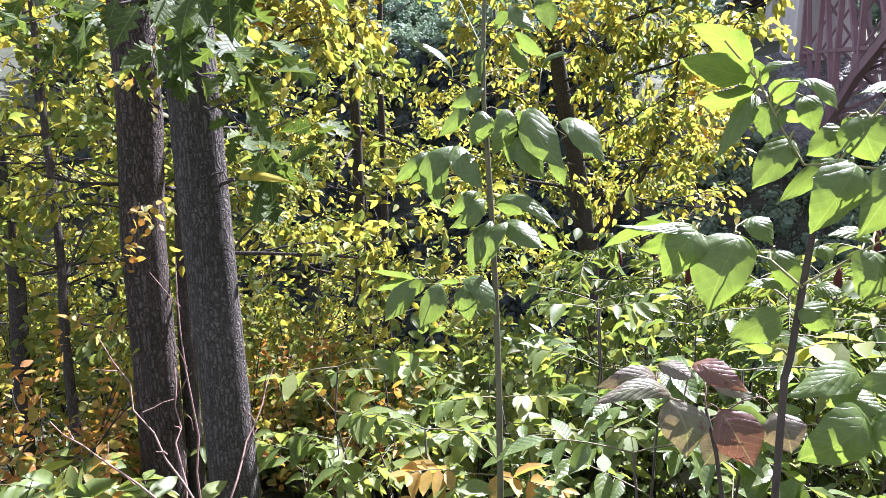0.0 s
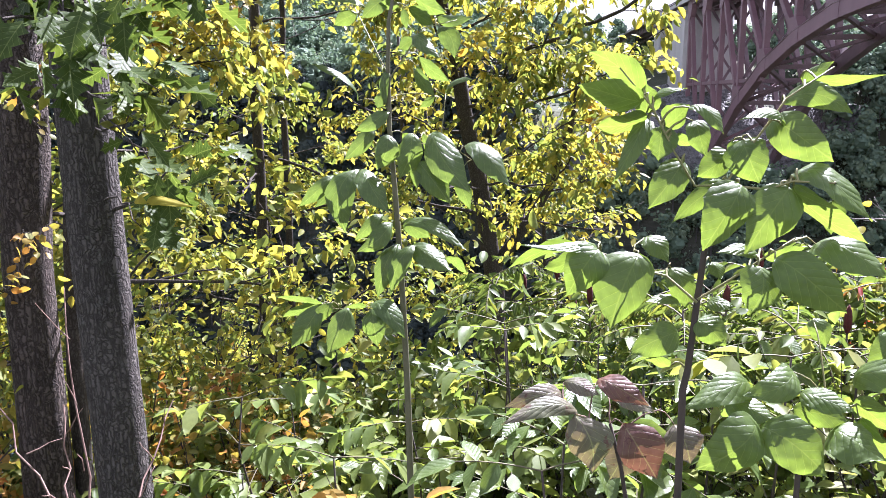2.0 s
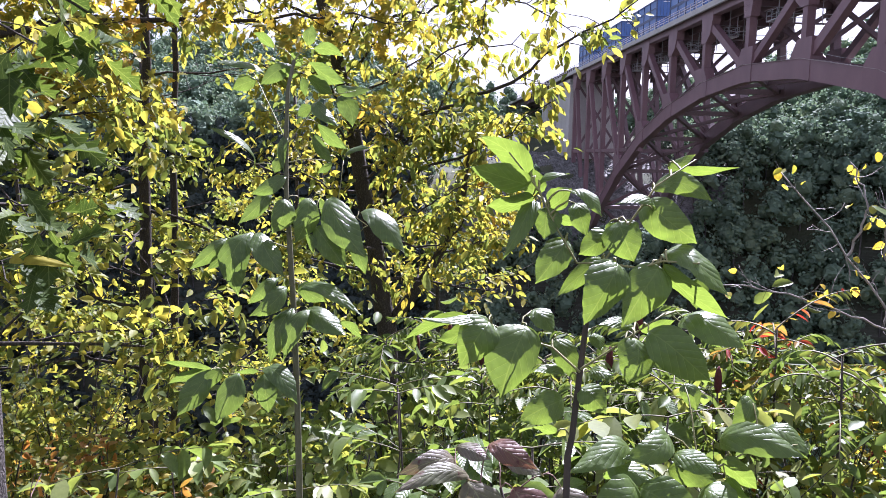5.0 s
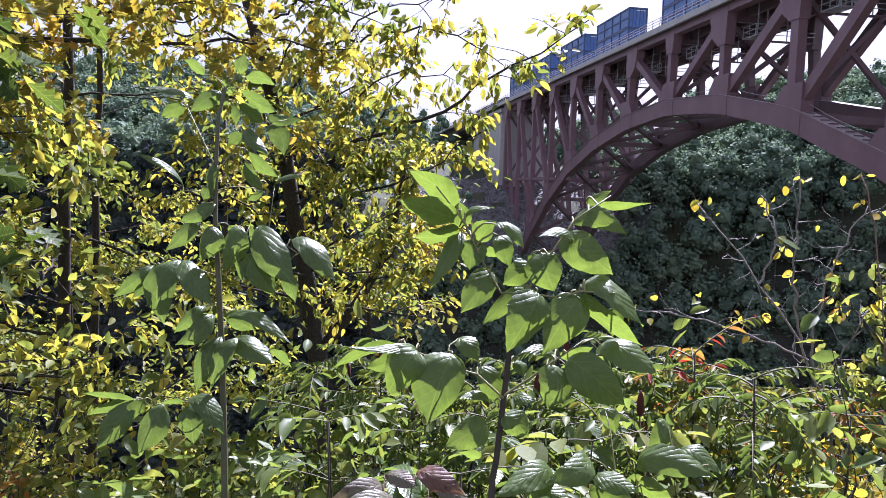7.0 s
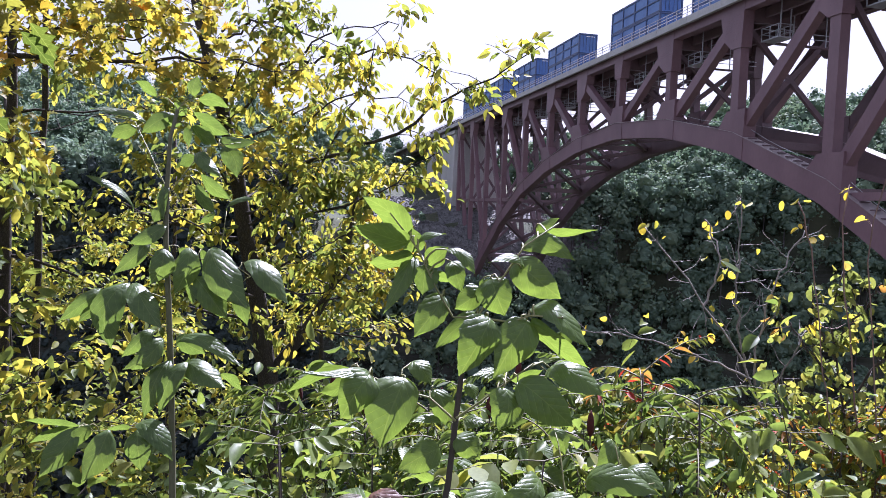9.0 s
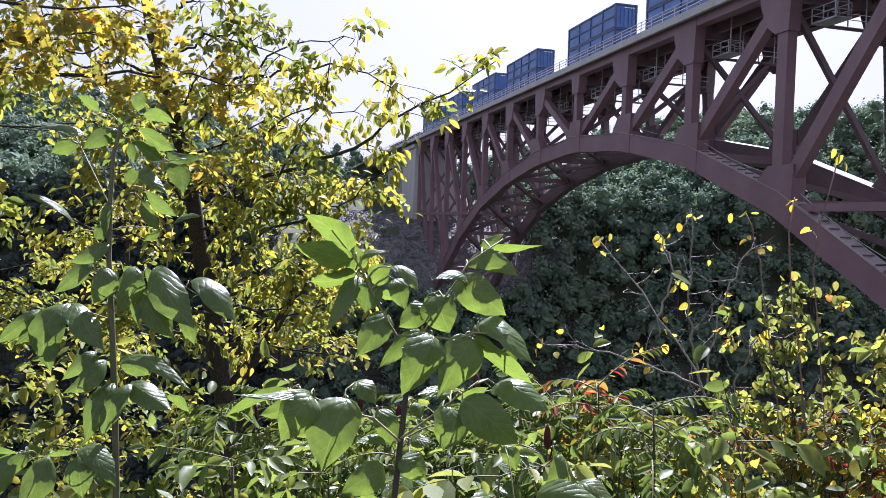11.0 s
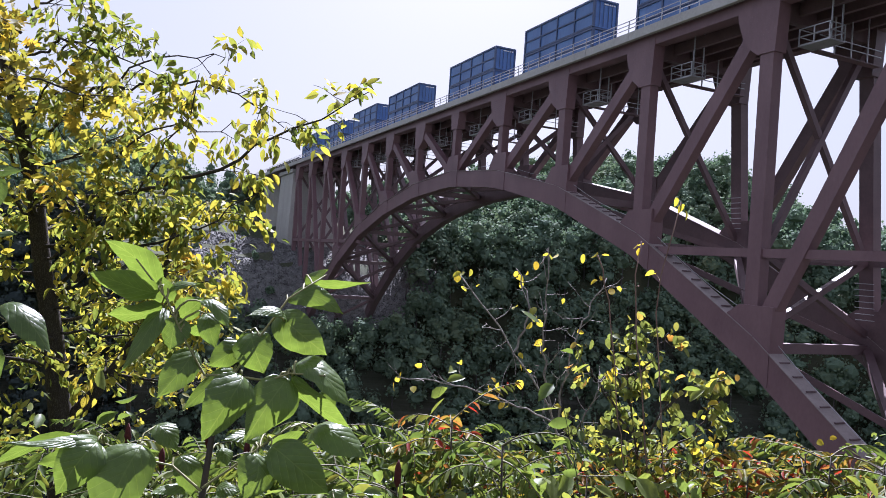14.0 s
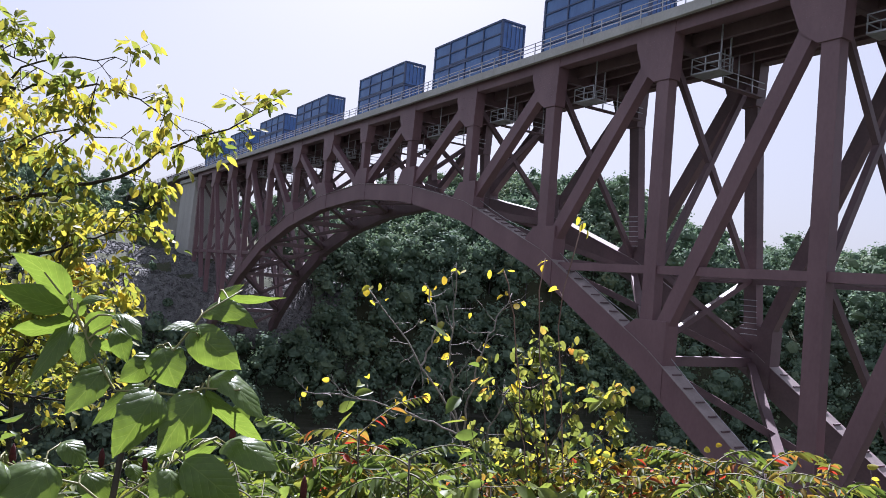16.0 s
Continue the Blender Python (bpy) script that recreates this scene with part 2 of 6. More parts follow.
# Darker copy of the wood foliage: the gorge's shade is put into its colour.
WOODS_SHADED = leaf_material("shade darkened wood foliage", [(0.0, (0.032, 0.042, 0.045)), (0.5, (0.045, 0.06, 0.056)), (1.0, (0.062, 0.075, 0.06))], 0.12, 0.85, patch=0.045, spec=0.05)
WOODS_BARK = solid("far grey trunks", (0.05, 0.045, 0.04), (0.11, 0.10, 0.09), 2, 0.9)


def ground_material():
    k = Nodes("forest floor, rock and gravel")
    obj = k.coords()
    slope = k.n("ShaderNodeSeparateXYZ", {0: k.n("ShaderNodeNewGeometry").outputs["Normal"]}).outputs[2]
    soil = k.ramp(k.noise(1.3, 6, obj), [(0.3, (0.03, 0.023, 0.015)), (0.5, (0.075, 0.055, 0.03)), (0.7, (0.045, 0.06, 0.022))])
    far = k.ramp(k.noise(0.05, 5, obj), [(0.3, (0.03, 0.044, 0.03)), (0.5, (0.046, 0.06, 0.036)), (0.68, (0.07, 0.078, 0.045))])
    soil = k.mix(0.75, soil, far)
    strata = k.stretch(obj, (0.12, 0.12, 1.6))
    rock = k.ramp(k.noise(1.0, 8, strata, 0.65), [(0.3, (0.035, 0.033, 0.031)), (0.55, (0.10, 0.095, 0.088)), (0.75, (0.19, 0.18, 0.165))])
    f = k.ramp(slope, [(0.3, (1, 1, 1)), (0.55, (0, 0, 0))])
    col = k.mix(f, soil, rock)
    p = k.n("ShaderNodeBsdfPrincipled", {"Base Color": col, "Roughness": 0.95, "Specular IOR Level": 0.15})
    k.t.links.new(k.bump(k.noise(0.9, 8, obj, 0.6), 0.7, 0.5), p.inputs["Normal"])
    return k.end(p.outputs[0])


GROUND = ground_material()


# ---------------------------------------------------------------- mesh helpers
def thing(name, label, category, at=(0, 0, 0), group="", kind=""):
    ob = new(name)
    ob.location = at
    return tagged(ob, label, category, group, kind)


def link(name, mesh, material, parent=None, label=""):
    mesh.materials.append(material)
    ob = new(name, mesh)
    if parent is not None:
        ob.parent = parent
    return tagged(ob, label) if label else ob


def part(name, bm, material, parent=None, label="", smooth=False):
    mesh = bpy.data.meshes.new(name)
    bm.to_mesh(mesh)
    bm.free()
    if smooth:
        mesh.shade_smooth()
    return link(name, mesh, material, parent, label)


def mesh_of(name, verts, tris, uv=None, smooth=True):
    """A mesh from arrays of vertices and triangles, with a UV for each vertex."""
    verts, tris = np.asarray(verts, np.float32), np.asarray(tris, np.int32)
    mesh = bpy.data.meshes.new(name)
    mesh.vertices.add(len(verts))
    mesh.vertices.foreach_set("co", verts.ravel())
    mesh.loops.add(tris.size)
    mesh.loops.foreach_set("vertex_index", tris.ravel())
    mesh.polygons.add(len(tris))
    mesh.polygons.foreach_set("loop_start", np.arange(0, tris.size, 3, dtype=np.int32))
    mesh.polygons.foreach_set("loop_total", np.full(len(tris), 3, np.int32))
    mesh.polygons.foreach_set("use_smooth", np.full(len(tris), smooth, bool))
    if uv is not None:
        layer = mesh.uv_layers.new(name="UVMap")
        layer.data.foreach_set("uv", np.asarray(uv, np.float32)[tris.ravel()].ravel())
    mesh.update()
    return mesh


def box_bm(bm, p, q, w, h, up=(1, 0, 0), bevel=0.0):
    """A bar from p to q, w wide along up and h deep across it."""
    p, q, up = Vector(p), Vector(q), Vector(up)
    a = (q - p).normalized()
    s = (up - a * up.dot(a)).normalized()
    t = a.cross(s)
    r = []
    for c in (p, q):
        r.append([bm.verts.new(c + s * (w / 2 * i) + t * (h / 2 * j)) for i, j in ((-1, -1), (1, -1), (1, 1), (-1, 1))])
    bm.faces.new(r[0][::-1])
    bm.faces.new(r[1])
    for i in range(4):
        bm.faces.new((r[0][i], r[0][(i + 1) % 4], r[1][(i + 1) % 4], r[1][i]))
    if bevel:
        bmesh.ops.bevel(bm, geom=list({e for f in bm.faces for e in f.edges}), offset=bevel, segments=1, affect="EDGES")
    bmesh.ops.recalc_face_normals(bm, faces=bm.faces)


def bar(name, p, q, w, h, material, parent, up=(1, 0, 0), label="", bevel=0.0):
    bm = bmesh.new()
    box_bm(bm, p, q, w, h, up, bevel)
    return part(name, bm, material, parent, label)


def plate_bm(bm, outline, x0, x1):
    """A plate with an outline in the y, z plane, from x0 to x1."""
    a = [bm.verts.new((x0, y, z)) for y, z in outline]
    b = [bm.verts.new((x1, y, z)) for y, z in outline]
    bm.faces.new(a)
    bm.faces.new(b[::-1])
    for i in range(len(a)):
        j = (i + 1) % len(a)
        bm.faces.new((a[i], b[i], b[j], a[j]))
    bmesh.ops.recalc_face_normals(bm, faces=bm.faces)


def tube_arrays(points, radii, sides=7, rough=0.0):
    """Vertices and triangles of a tapered, slightly knobbly tube along a line of points."""
    pts = np.asarray(points, float)
    n = len(pts)
    tang = np.gradient(pts, axis=0)
    tang /= np.linalg.norm(tang, axis=1)[:, None] + 1e-9
    ref = np.array((0.31, 0.95, 0.12)) if abs(tang[0, 2]) > 0.6 else np.array((0.1, 0.2, 1.0))
    s = np.cross(tang, ref)
    s /= np.linalg.norm(s, axis=1)[:, None] + 1e-9
    t = np.cross(tang, s)
    a = np.linspace(0, 2 * np.pi, sides, endpoint=False)
    rr = np.asarray(radii, float)[:, None] * (1 + rough * np.random.uniform(-1, 1, (n, sides)))
    v = pts[:, None] + rr[..., None] * (np.cos(a)[None, :, None] * s[:, None] + np.sin(a)[None, :, None] * t[:, None])
    i, j = np.meshgrid(np.arange(n - 1), np.arange(sides), indexing="ij")
    k = (j + 1) % sides
    q = np.stack([i * sides + j, i * sides + k, (i + 1) * sides + k, (i + 1) * sides + j], -1).reshape(-1, 4)
    tris = np.concatenate([q[:, [0, 1, 2]], q[:, [0, 2, 3]]])
    cap = np.array([[(n - 1) * sides, (n - 1) * sides + m, (n - 1) * sides + m + 1] for m in range(1, sides - 1)])
    return v.reshape(-1, 3), np.concatenate([tris, cap])


def joined(chunks):
    """Several (vertices, triangles) as one."""
    vs, ts, base = [], [], 0
    for v, t in chunks:
        vs.append(v)
        ts.append(t + base)
        base += len(v)
    return np.concatenate(vs), np.concatenate(ts)


def bent(p, q, count=6, sag=0.0, wiggle=0.0):
    """A line of points from p to q that sags downwards and wanders a little."""
    p, q = np.asarray(p, float), np.asarray(q, float)
    t = np.linspace(0, 1, count)[:, None]
    w = np.random.normal(0, wiggle, (count, 3)) * np.sin(np.pi * t)
    return p + (q - p) * t + w - np.array((0, 0, sag)) * (np.sin(np.pi * t))


# leaf outlines: half widths along the midrib
OVATE = ((0.0, 0.03), (0.22, 0.40), (0.5, 0.5), (0.78, 0.30), (1.0, 0.0))
LANCE = ((0.0, 0.03), (0.25, 0.42), (0.55, 0.5), (0.8, 0.33), (1.0, 0.0))
ROUND = ((0.0, 0.05), (0.07, 0.27), (0.2, 0.43), (0.42, 0.5), (0.66, 0.44), (0.86, 0.25), (1.0, 0.0))
LOBED = ((0.0, 0.04), (0.16, 0.22), (0.28, 0.5), (0.36, 0.2), (0.52, 0.55), (0.6, 0.2), (0.78, 0.42), (0.84, 0.16), (1.0, 0.0))
STAR = ((0.0, 0.10), (0.14, 0.55), (0.26, 0.22), (0.45, 0.62), (0.55, 0.2), (0.74, 0.3), (0.8, 0.1), (1.0, 0.0))


def leaf_template(shape, fold=0.18, droop=0.12):
    """Vertices along x with width 1 and length 1, triangles, and UVs."""
    v, uv = [], []
    for u, w in shape:
        z = -droop * u * u
        for side in (-1, 0, 1):
            v.append((u, side * w, z + fold * abs(side) * w))
            uv.append((u, 0.5 + 0.5 * side * w / 0.5))
    tris = []
    for i in range(len(shape) - 1):
        a, b = 3 * i, 3 * i + 3
        for s in (0, 1):
            tris.append((a + s, b + s, b + s + 1))
            tris.append((a + s, b + s + 1, a + s + 1))
    return np.array(v), np.array(tris), np.array(uv)


TEMPLATES = {n: leaf_template(s) for n, s in (("ovate", OVATE), ("lance", LANCE), ("round", ROUND), ("lobed", LOBED), ("star", STAR))}


def leaves(name, at, along, size, width, shape, material, parent, label="", flat=0.5, spread=0.25, kind="", jitter=0.55):
    """One mesh of many leaves: where each is fixed, which way it points, its length; width as a share of that."""
    at, along = np.asarray(at, float), np.asarray(along, float)
    n = len(at)
    tv, tt, tu = TEMPLATES[shape]
    along = along / (np.linalg.norm(along, axis=1)[:, None] + 1e-9) + np.random.normal(0, spread, (n, 3))
    along /= np.linalg.norm(along, axis=1)[:, None] + 1e-9
    up = np.array((0, 0, 1.0)) * flat + np.random.normal(0, jitter, (n, 3))
    side = np.cross(up, along)
    side /= np.linalg.norm(side, axis=1)[:, None] + 1e-9
    nrm = np.cross(along, side)
    size = np.asarray(size, float) * np.random.uniform(0.7, 1.2, n)
    curl = np.random.uniform(0.2, 2.2, n)
    v = at[:, None] + size[:, None, None] * (
        tv[None, :, 0, None] * along[:, None] + (tv[None, :, 1, None] * width) * side[:, None] + (tv[None, :, 2, None] * curl[:, None, None]) * nrm[:, None]
    )
    tris = (tt[None] + (np.arange(n) * len(tv))[:, None, None]).reshape(-1, 3)
    ob = link(name, mesh_of(name, v.reshape(-1, 3), tris, np.tile(tu, (n, 1))), material, parent, label)
    return tagged(ob, kind=kind) if kind else ob


def branching(p, d, length, radius, levels, rng, tubes, tips, lean=(0, 0, 0.15), forks=(3, 5), shrink=0.62, wiggle=0.12, spread=0.75, level=1.0):
    """Grows one limb and its side shoots; adds tubes, and the points and ways of its outer shoots to tips."""
    d = np.asarray(d, float) / np.linalg.norm(d)
    steps = 6
    pts, ways = [np.asarray(p, float)], [d]
    for _ in range(steps):
        d = d + rng.normal(0, wiggle, 3) + np.asarray(lean) * 0.3
        d /= np.linalg.norm(d)
        pts.append(pts[-1] + d * length / steps)
        ways.append(d)
    rad = np.linspace(radius, radius * 0.35, steps + 1)
    tubes.append(tube_arrays(pts, rad, 7 if radius > 0.02 else 5 if radius > 0.006 else 3))
    if levels == 0:
        for i in range(1, steps + 1):
            tips.append((pts[i], ways[i]))
        return
    for _ in range(rng.integers(*forks)):
        i = int(rng.integers(2, steps + 1))
        off = rng.normal(0, spread, 3) * (1, 1, level)
        branching(pts[i], ways[i] + off, length * shrink * rng.uniform(0.7, 1.2), max(rad[i] * 0.6, 0.0025), levels - 1, rng, tubes, tips, lean, forks, shrink, wiggle, spread, level)


def leaves_on(tips, per, rng, reach=0.05, hang=0.5):
    """Leaf bases and directions round the outer shoots."""
    at, way = [], []
    for p, d in tips:
        for _ in range(per):
            at.append(p + rng.normal(0, reach, 3))
            w = np.cross(d, (0, 0, 1.0)) * rng.choice((-1, 1)) + d * 0.6 + rng.normal(0, 0.35, 3)
            w[2] -= hang
            way.append(w)
    return np.array(at), np.array(way)


# ---------------------------------------------------------------- ground
RIVER = np.array([(-500, 70), (-100, 85), (40, 85), (95, 62), (118, 0), (112, -120), (130, -500)], float)


def smooth(a):
    a = np.clip(a, 0, 1)
    return a * a * (3 - 2 * a)


def height(x, y):
    """The lie of the land: a rim path, a deep gorge that bends away beyond the bridge, a hill on the far bank."""
    x, y = np.asarray(x, float), np.asarray(y, float)
    best, side = np.full(x.shape, 1e9), np.zeros(x.shape)
    for (ax, ay), (bx, by) in zip(RIVER[:-1], RIVER[1:]):
        ux, uy = bx - ax, by - ay
        t = np.clip(((x - ax) * ux + (y - ay) * uy) / (ux * ux + uy * uy), 0, 1)
        d = np.hypot(x - ax - t * ux, y - ay - t * uy)
        s = ux * (y - ay) - uy * (x - ax)
        closer = d < best
        best, side = np.where(closer, d, best), np.where(closer, np.sign(s), side)
    far = side > 0
    lip = np.where(far, -2.0, -4.2)
    fall = smooth((79 - best) / np.where(far, 42, 31))
    z = lip - 56 * fall
    z = np.where(far, z + np.clip(best - 79, 0, 45) * 0.22, z + 4.4 * smooth((best - 70) / 17))
    z = np.where(far, z + (-1 + 16 * smooth((55 - np.degrees(np.arctan2(x, y))) / 11)) * smooth((x - 75) / 60) * smooth((best - 60) / 30), z)
    z = np.where(far, z + 30 * smooth((y - 190) / 130) * smooth((70 - x) / 110), z)
    z += 14 * smooth((np.hypot(x, y) - 350) / 900)
    rough = np.clip((np.hypot(x, y) - 14) / 40, 0, 1)
    z += rough * (1.6 * np.sin(x * 0.11 + 1.3 * np.sin(y * 0.07)) * np.sin(y * 0.13 + 0.8 * np.sin(x * 0.05)) + 0.7 * np.sin(x * 0.37 + y * 0.29))
    z += 0.06 * np.sin(x * 2.1 + 0.7) * np.sin(y * 1.7)
    return z


def ground():
    rings = np.concatenate([[0.4, 0.9], np.geomspace(1.4, 4600, 210)])
    turns = 240
    a = np.linspace(0, 2 * np.pi, turns, endpoint=False)
    x, y = (rings[:, None] * np.sin(a)).ravel(), (rings[:, None] * np.cos(a)).ravel()
    v = np.column_stack([x, y, height(x, y)])
    v = np.vstack([v, [0, 0, float(height(0.0, 0.0))]])
    i, j = np.meshgrid(np.arange(len(rings) - 1), np.arange(turns), indexing="ij")
    k = (j + 1) % turns
    q = np.stack([i * turns + j, (i + 1) * turns + j, (i + 1) * turns + k, i * turns + k], -1).reshape(-1, 4)
    tris = np.concatenate([q[:, [0, 2, 1]], q[:, [0, 3, 2]], [(len(v) - 1, (m + 1) % turns, m) for m in range(turns)]])
    ob = link("ground", mesh_of("ground", v, tris), GROUND)
    return tagged(ob, "leaf-littered forest floor falling into a rocky gorge", "ground", kind="structure")


ground()


def gravel_bank():
    """Broken stone banked up below the far abutment."""
    rng = np.random.default_rng(5)
    chunks = []
    base = np.array([(1, 0, 0), (-0.6, 0.8, 0), (-0.5, -0.8, 0.1), (0.1, 0, 0.9), (0, 0.1, -0.7)])
    tri = np.array([(0, 1, 3), (1, 2, 3), (2, 0, 3), (1, 0, 4), (2, 1, 4), (0, 2, 4)])
    xs, ys = rng.uniform(14, 66, 12000), rng.uniform(151, 190, 12000)
    zs = height(xs, ys)
    for x, y, z in zip(xs, ys, zs):
        m = np.array(Euler(rng.uniform(0, 6, 3)).to_matrix())
        chunks.append((base * rng.uniform(0.12, 0.34) @ m.T + (x, y, z + 0.3), tri))
    gx, gy = np.meshgrid(np.linspace(13, 72, 57), np.linspace(150, 191, 48))
    sheet = np.column_stack([gx.ravel(), gy.ravel(), (height(gx, gy) + 0.25 - 0.6 * smooth((152 - gy) / 2)).ravel()])
    i = (np.arange(47)[:, None] * 57 + np.arange(56)).ravel()
    chunks.append((sheet, np.concatenate([np.column_stack([i, i + 1, i + 58]), np.column_stack([i, i + 58, i + 57])])))
    v, t = joined(chunks)
    tagged(link("gravel_bank", mesh_of("gravel_bank", v, t, smooth=False), GRAVEL), "grey broken stone banked below the abutment", "gravel", kind="stuff")


# ---------------------------------------------------------------- bridge
PANEL, Y0 = 12.27, 36.4
FX, BX = 40.4, 50.3
SITE = (0.2, -0.175, -0.37)  # where the bridge with its track and train stands
LOW = {-2: -21.0, -1: -11.1, 0: -2.35, 1: 4.5, 2: 9.15, 3: 11.65, 4: 12.5, 5: 11.6, 6: 9.4, 7: 5.9, 8: 0.3, 9: -7.3, 10: -16.5, 11: -27.5}
TOP, STRUT = 21.4, 4.1
SPAN = range(-2, 12)


def ny(n):
    return Y0 + PANEL * n


def bx(z):
    """The far truss leans outwards towards its foot."""
    return BX + 0.105 * max(0.0, 18 - z)


bridge = thing("arch_bridge", "maroon painted steel arch railway bridge over a wooded gorge", "bridge", SITE)


def gusset_bolts(parent, pts, x):
    """Rows of bolt heads on a plate, in its y, z plane."""
    bm = bmesh.new()
    for y, z in pts:
        s = 0.032
        c = [bm.verts.new((x, y + dy * s, z + dz * s)) for dy, dz in ((-1, -0.6), (0, -1.1), (1, -0.6), (1, 0.6), (0, 1.1), (-1, 0.6))]
        top = bm.verts.new((x - 0.03, y, z))
        for i in range(6):
            bm.faces.new((c[i], c[(i + 1) % 6], top))
    bmesh.ops.recalc_face_normals(bm, faces=bm.faces)
    tagged(part("bolts", bm, STEEL, parent), kind="stuff")


def truss(front):
    px = (lambda z: FX) if front else bx
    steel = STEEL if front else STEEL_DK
    w = 1.0
    # chords
    for n in SPAN:
        if n + 1 in LOW:
            a, b = n, n + 1
            box = bmesh.new()
            box_bm(box, (px(TOP), ny(a) - 0.9, TOP), (px(TOP), ny(b) - 0.92, TOP), w, 0.84)
            part("top_chord", box, steel, bridge)
            za, zb = LOW[a], LOW[b]
            lo = bar("lower_chord", (px(za), ny(a), za), (px(zb), ny(b), zb), w + 0.16, 1.95, steel, bridge)
            # top flange with foot cleats, its sunlit look put into a paler colour
            d = Vector((px(zb) - px(za), ny(b) - ny(a), zb - za))
            u = Vector((0, -d.z, d.y)).normalized()
            p, q = Vector((px(za), ny(a), za)) + u * 0.985, Vector((px(zb), ny(b), zb)) + u * 0.985
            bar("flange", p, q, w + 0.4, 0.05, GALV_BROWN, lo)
            if front and n < 3 or not front and n < 1:
                for i in range(1, 12):
                    c = p.lerp(q, i / 12) + u * 0.07
                    bar("cleat", c - Vector((0.42, 0, 0)), c + Vector((0.42, 0, 0)), 0.09, 0.12, STEEL_DK, lo, (0, 0, 1))
    for n in SPAN:
        z = LOW[n]
        # post
        bar("post", (px(z), ny(n), z + 0.4), (px(TOP), ny(n), TOP - 0.4), w * 0.86, 1.12 if n < 3 else 0.92, steel, bridge)
        # diagonal down towards the crown
        m = n + 1 if n < 4 else n - 1
        if n != 4 and m in LOW:
            zb = LOW[m]
            s = 1 if m > n else -1
            bar("diagonal", (px(TOP), ny(n) + 0.5 * s, TOP - 0.9), (px(zb), ny(m) - 0.3 * s, zb + 0.5), w * 0.8, 1.08 if n < 3 else 0.88, steel, bridge)
        s = 1 if n < 4 else -1
        xs = (px(TOP) - w / 2 - 0.04, px(TOP) + w / 2 + 0.04)
        g = bmesh.new()
        y = ny(n)
        if n == 4:
            plate_bm(g, [(y - 1.3, TOP + 0.43), (y + 1.3, TOP + 0.43), (y + 0.85, 18.9), (y - 0.85, 18.9)], *xs)
        else:
            plate_bm(g, [(y - 0.95 * s, TOP + 0.43), (y + 2.7 * s, TOP + 0.43), (y + 2.6 * s, TOP - 0.9), (y + 1.9 * s, 18.6), (y + 0.75 * s, 17.7), (y - 0.72 * s, 17.7)], *xs)
        gus = part("gusset_plate", g, steel, bridge)
        if front and n < 5:
            rows = [(y + (-0.6 + 0.22 * i) * s, 20.7 - 0.24 * j) for i in range(6) for j in range(10)]
            rows += [(y + (0.9 + 0.2 * i) * s, 20.7 - 0.22 * j) for i in range(5) for j in range(7) if i * 0.2 + 1.0 > j * 0.09]
            gusset_bolts(gus, rows, xs[0])
        g = bmesh.new()
        x = px(z)
        sl = (LOW[n] - LOW[n - 1]) / PANEL if n - 1 in LOW else (LOW[n + 1] - LOW[n]) / PANEL
        sr = (LOW[n + 1] - LOW[n]) / PANEL if n + 1 in LOW else sl
        s = -1 if n <= 4 else 1
        plate_bm(g, [(y - 1.9, z - 1.9 * sl - 1.02), (y, z - 1.05), (y + 1.9, z + 1.9 * sr - 1.02), (y + 1.9, z + 1.9 * sr + 1.1), (y + (0.8 if s < 0 else 2.0), z + 2.9), (y - (2.0 if s < 0 else 0.8), z + 2.9), (y - 1.9, z - 1.9 * sl + 1.1)], x - w / 2 - 0.13, x + w / 2 + 0.13)
        gus = part("gusset_plate", g, steel, bridge)
    # level strut through the tall end panels
    for a, b in ((-2, -1), (-1, 0), (0, 1), (7, 8), (8, 9), (9, 10), (10, 11)):
        bar("strut", (px(STRUT), ny(a) + 0.5, STRUT), (px(STRUT), ny(b) - 0.5, STRUT), 0.6, 0.6, steel, bridge)


def skewback(x, y, z, s):
    """The concrete footing that takes the arch's thrust."""
    k = thing("arch_footing", "dark weathered concrete footing under the arch end", "footing", (0, 0, 0), "arch footings")
    bm = bmesh.new()
    plate_bm(bm, [(y - 2.2 * s, z + 1.6), (y + 4.5 * s, z + 2.6), (y + 5.5 * s, z - 26), (y - 3.0 * s, z - 26)], x - 2.0, x + 2.0)
    bmesh.ops.bevel(bm, geom=list(bm.edges), offset=0.15, segments=1, affect="EDGES")
    part("block", bm, CONC, k)
    bar("bearing_plate", (x, y - 1.6 * s, z + 1.2), (x, y + 0.9 * s, z + 1.75), 2.2, 0.3, STEEL_DK, k)


for n_, s_ in ((-2, -1), (11, 1)):
    for x_ in (FX, bx(LOW[n_])):
        skewback(x_, ny(n_), LOW[n_] - 1.2, s_)
# Lighter than the chord steel: sunlight on the flange tops is painted in.
GALV_BROWN = solid("flange paint lightened as sunlit", (0.20, 0.16, 0.155), (0.30, 0.25, 0.24), 0.7, 0.55, 0, 0.1, 0.01)
truss(True)
truss(False)

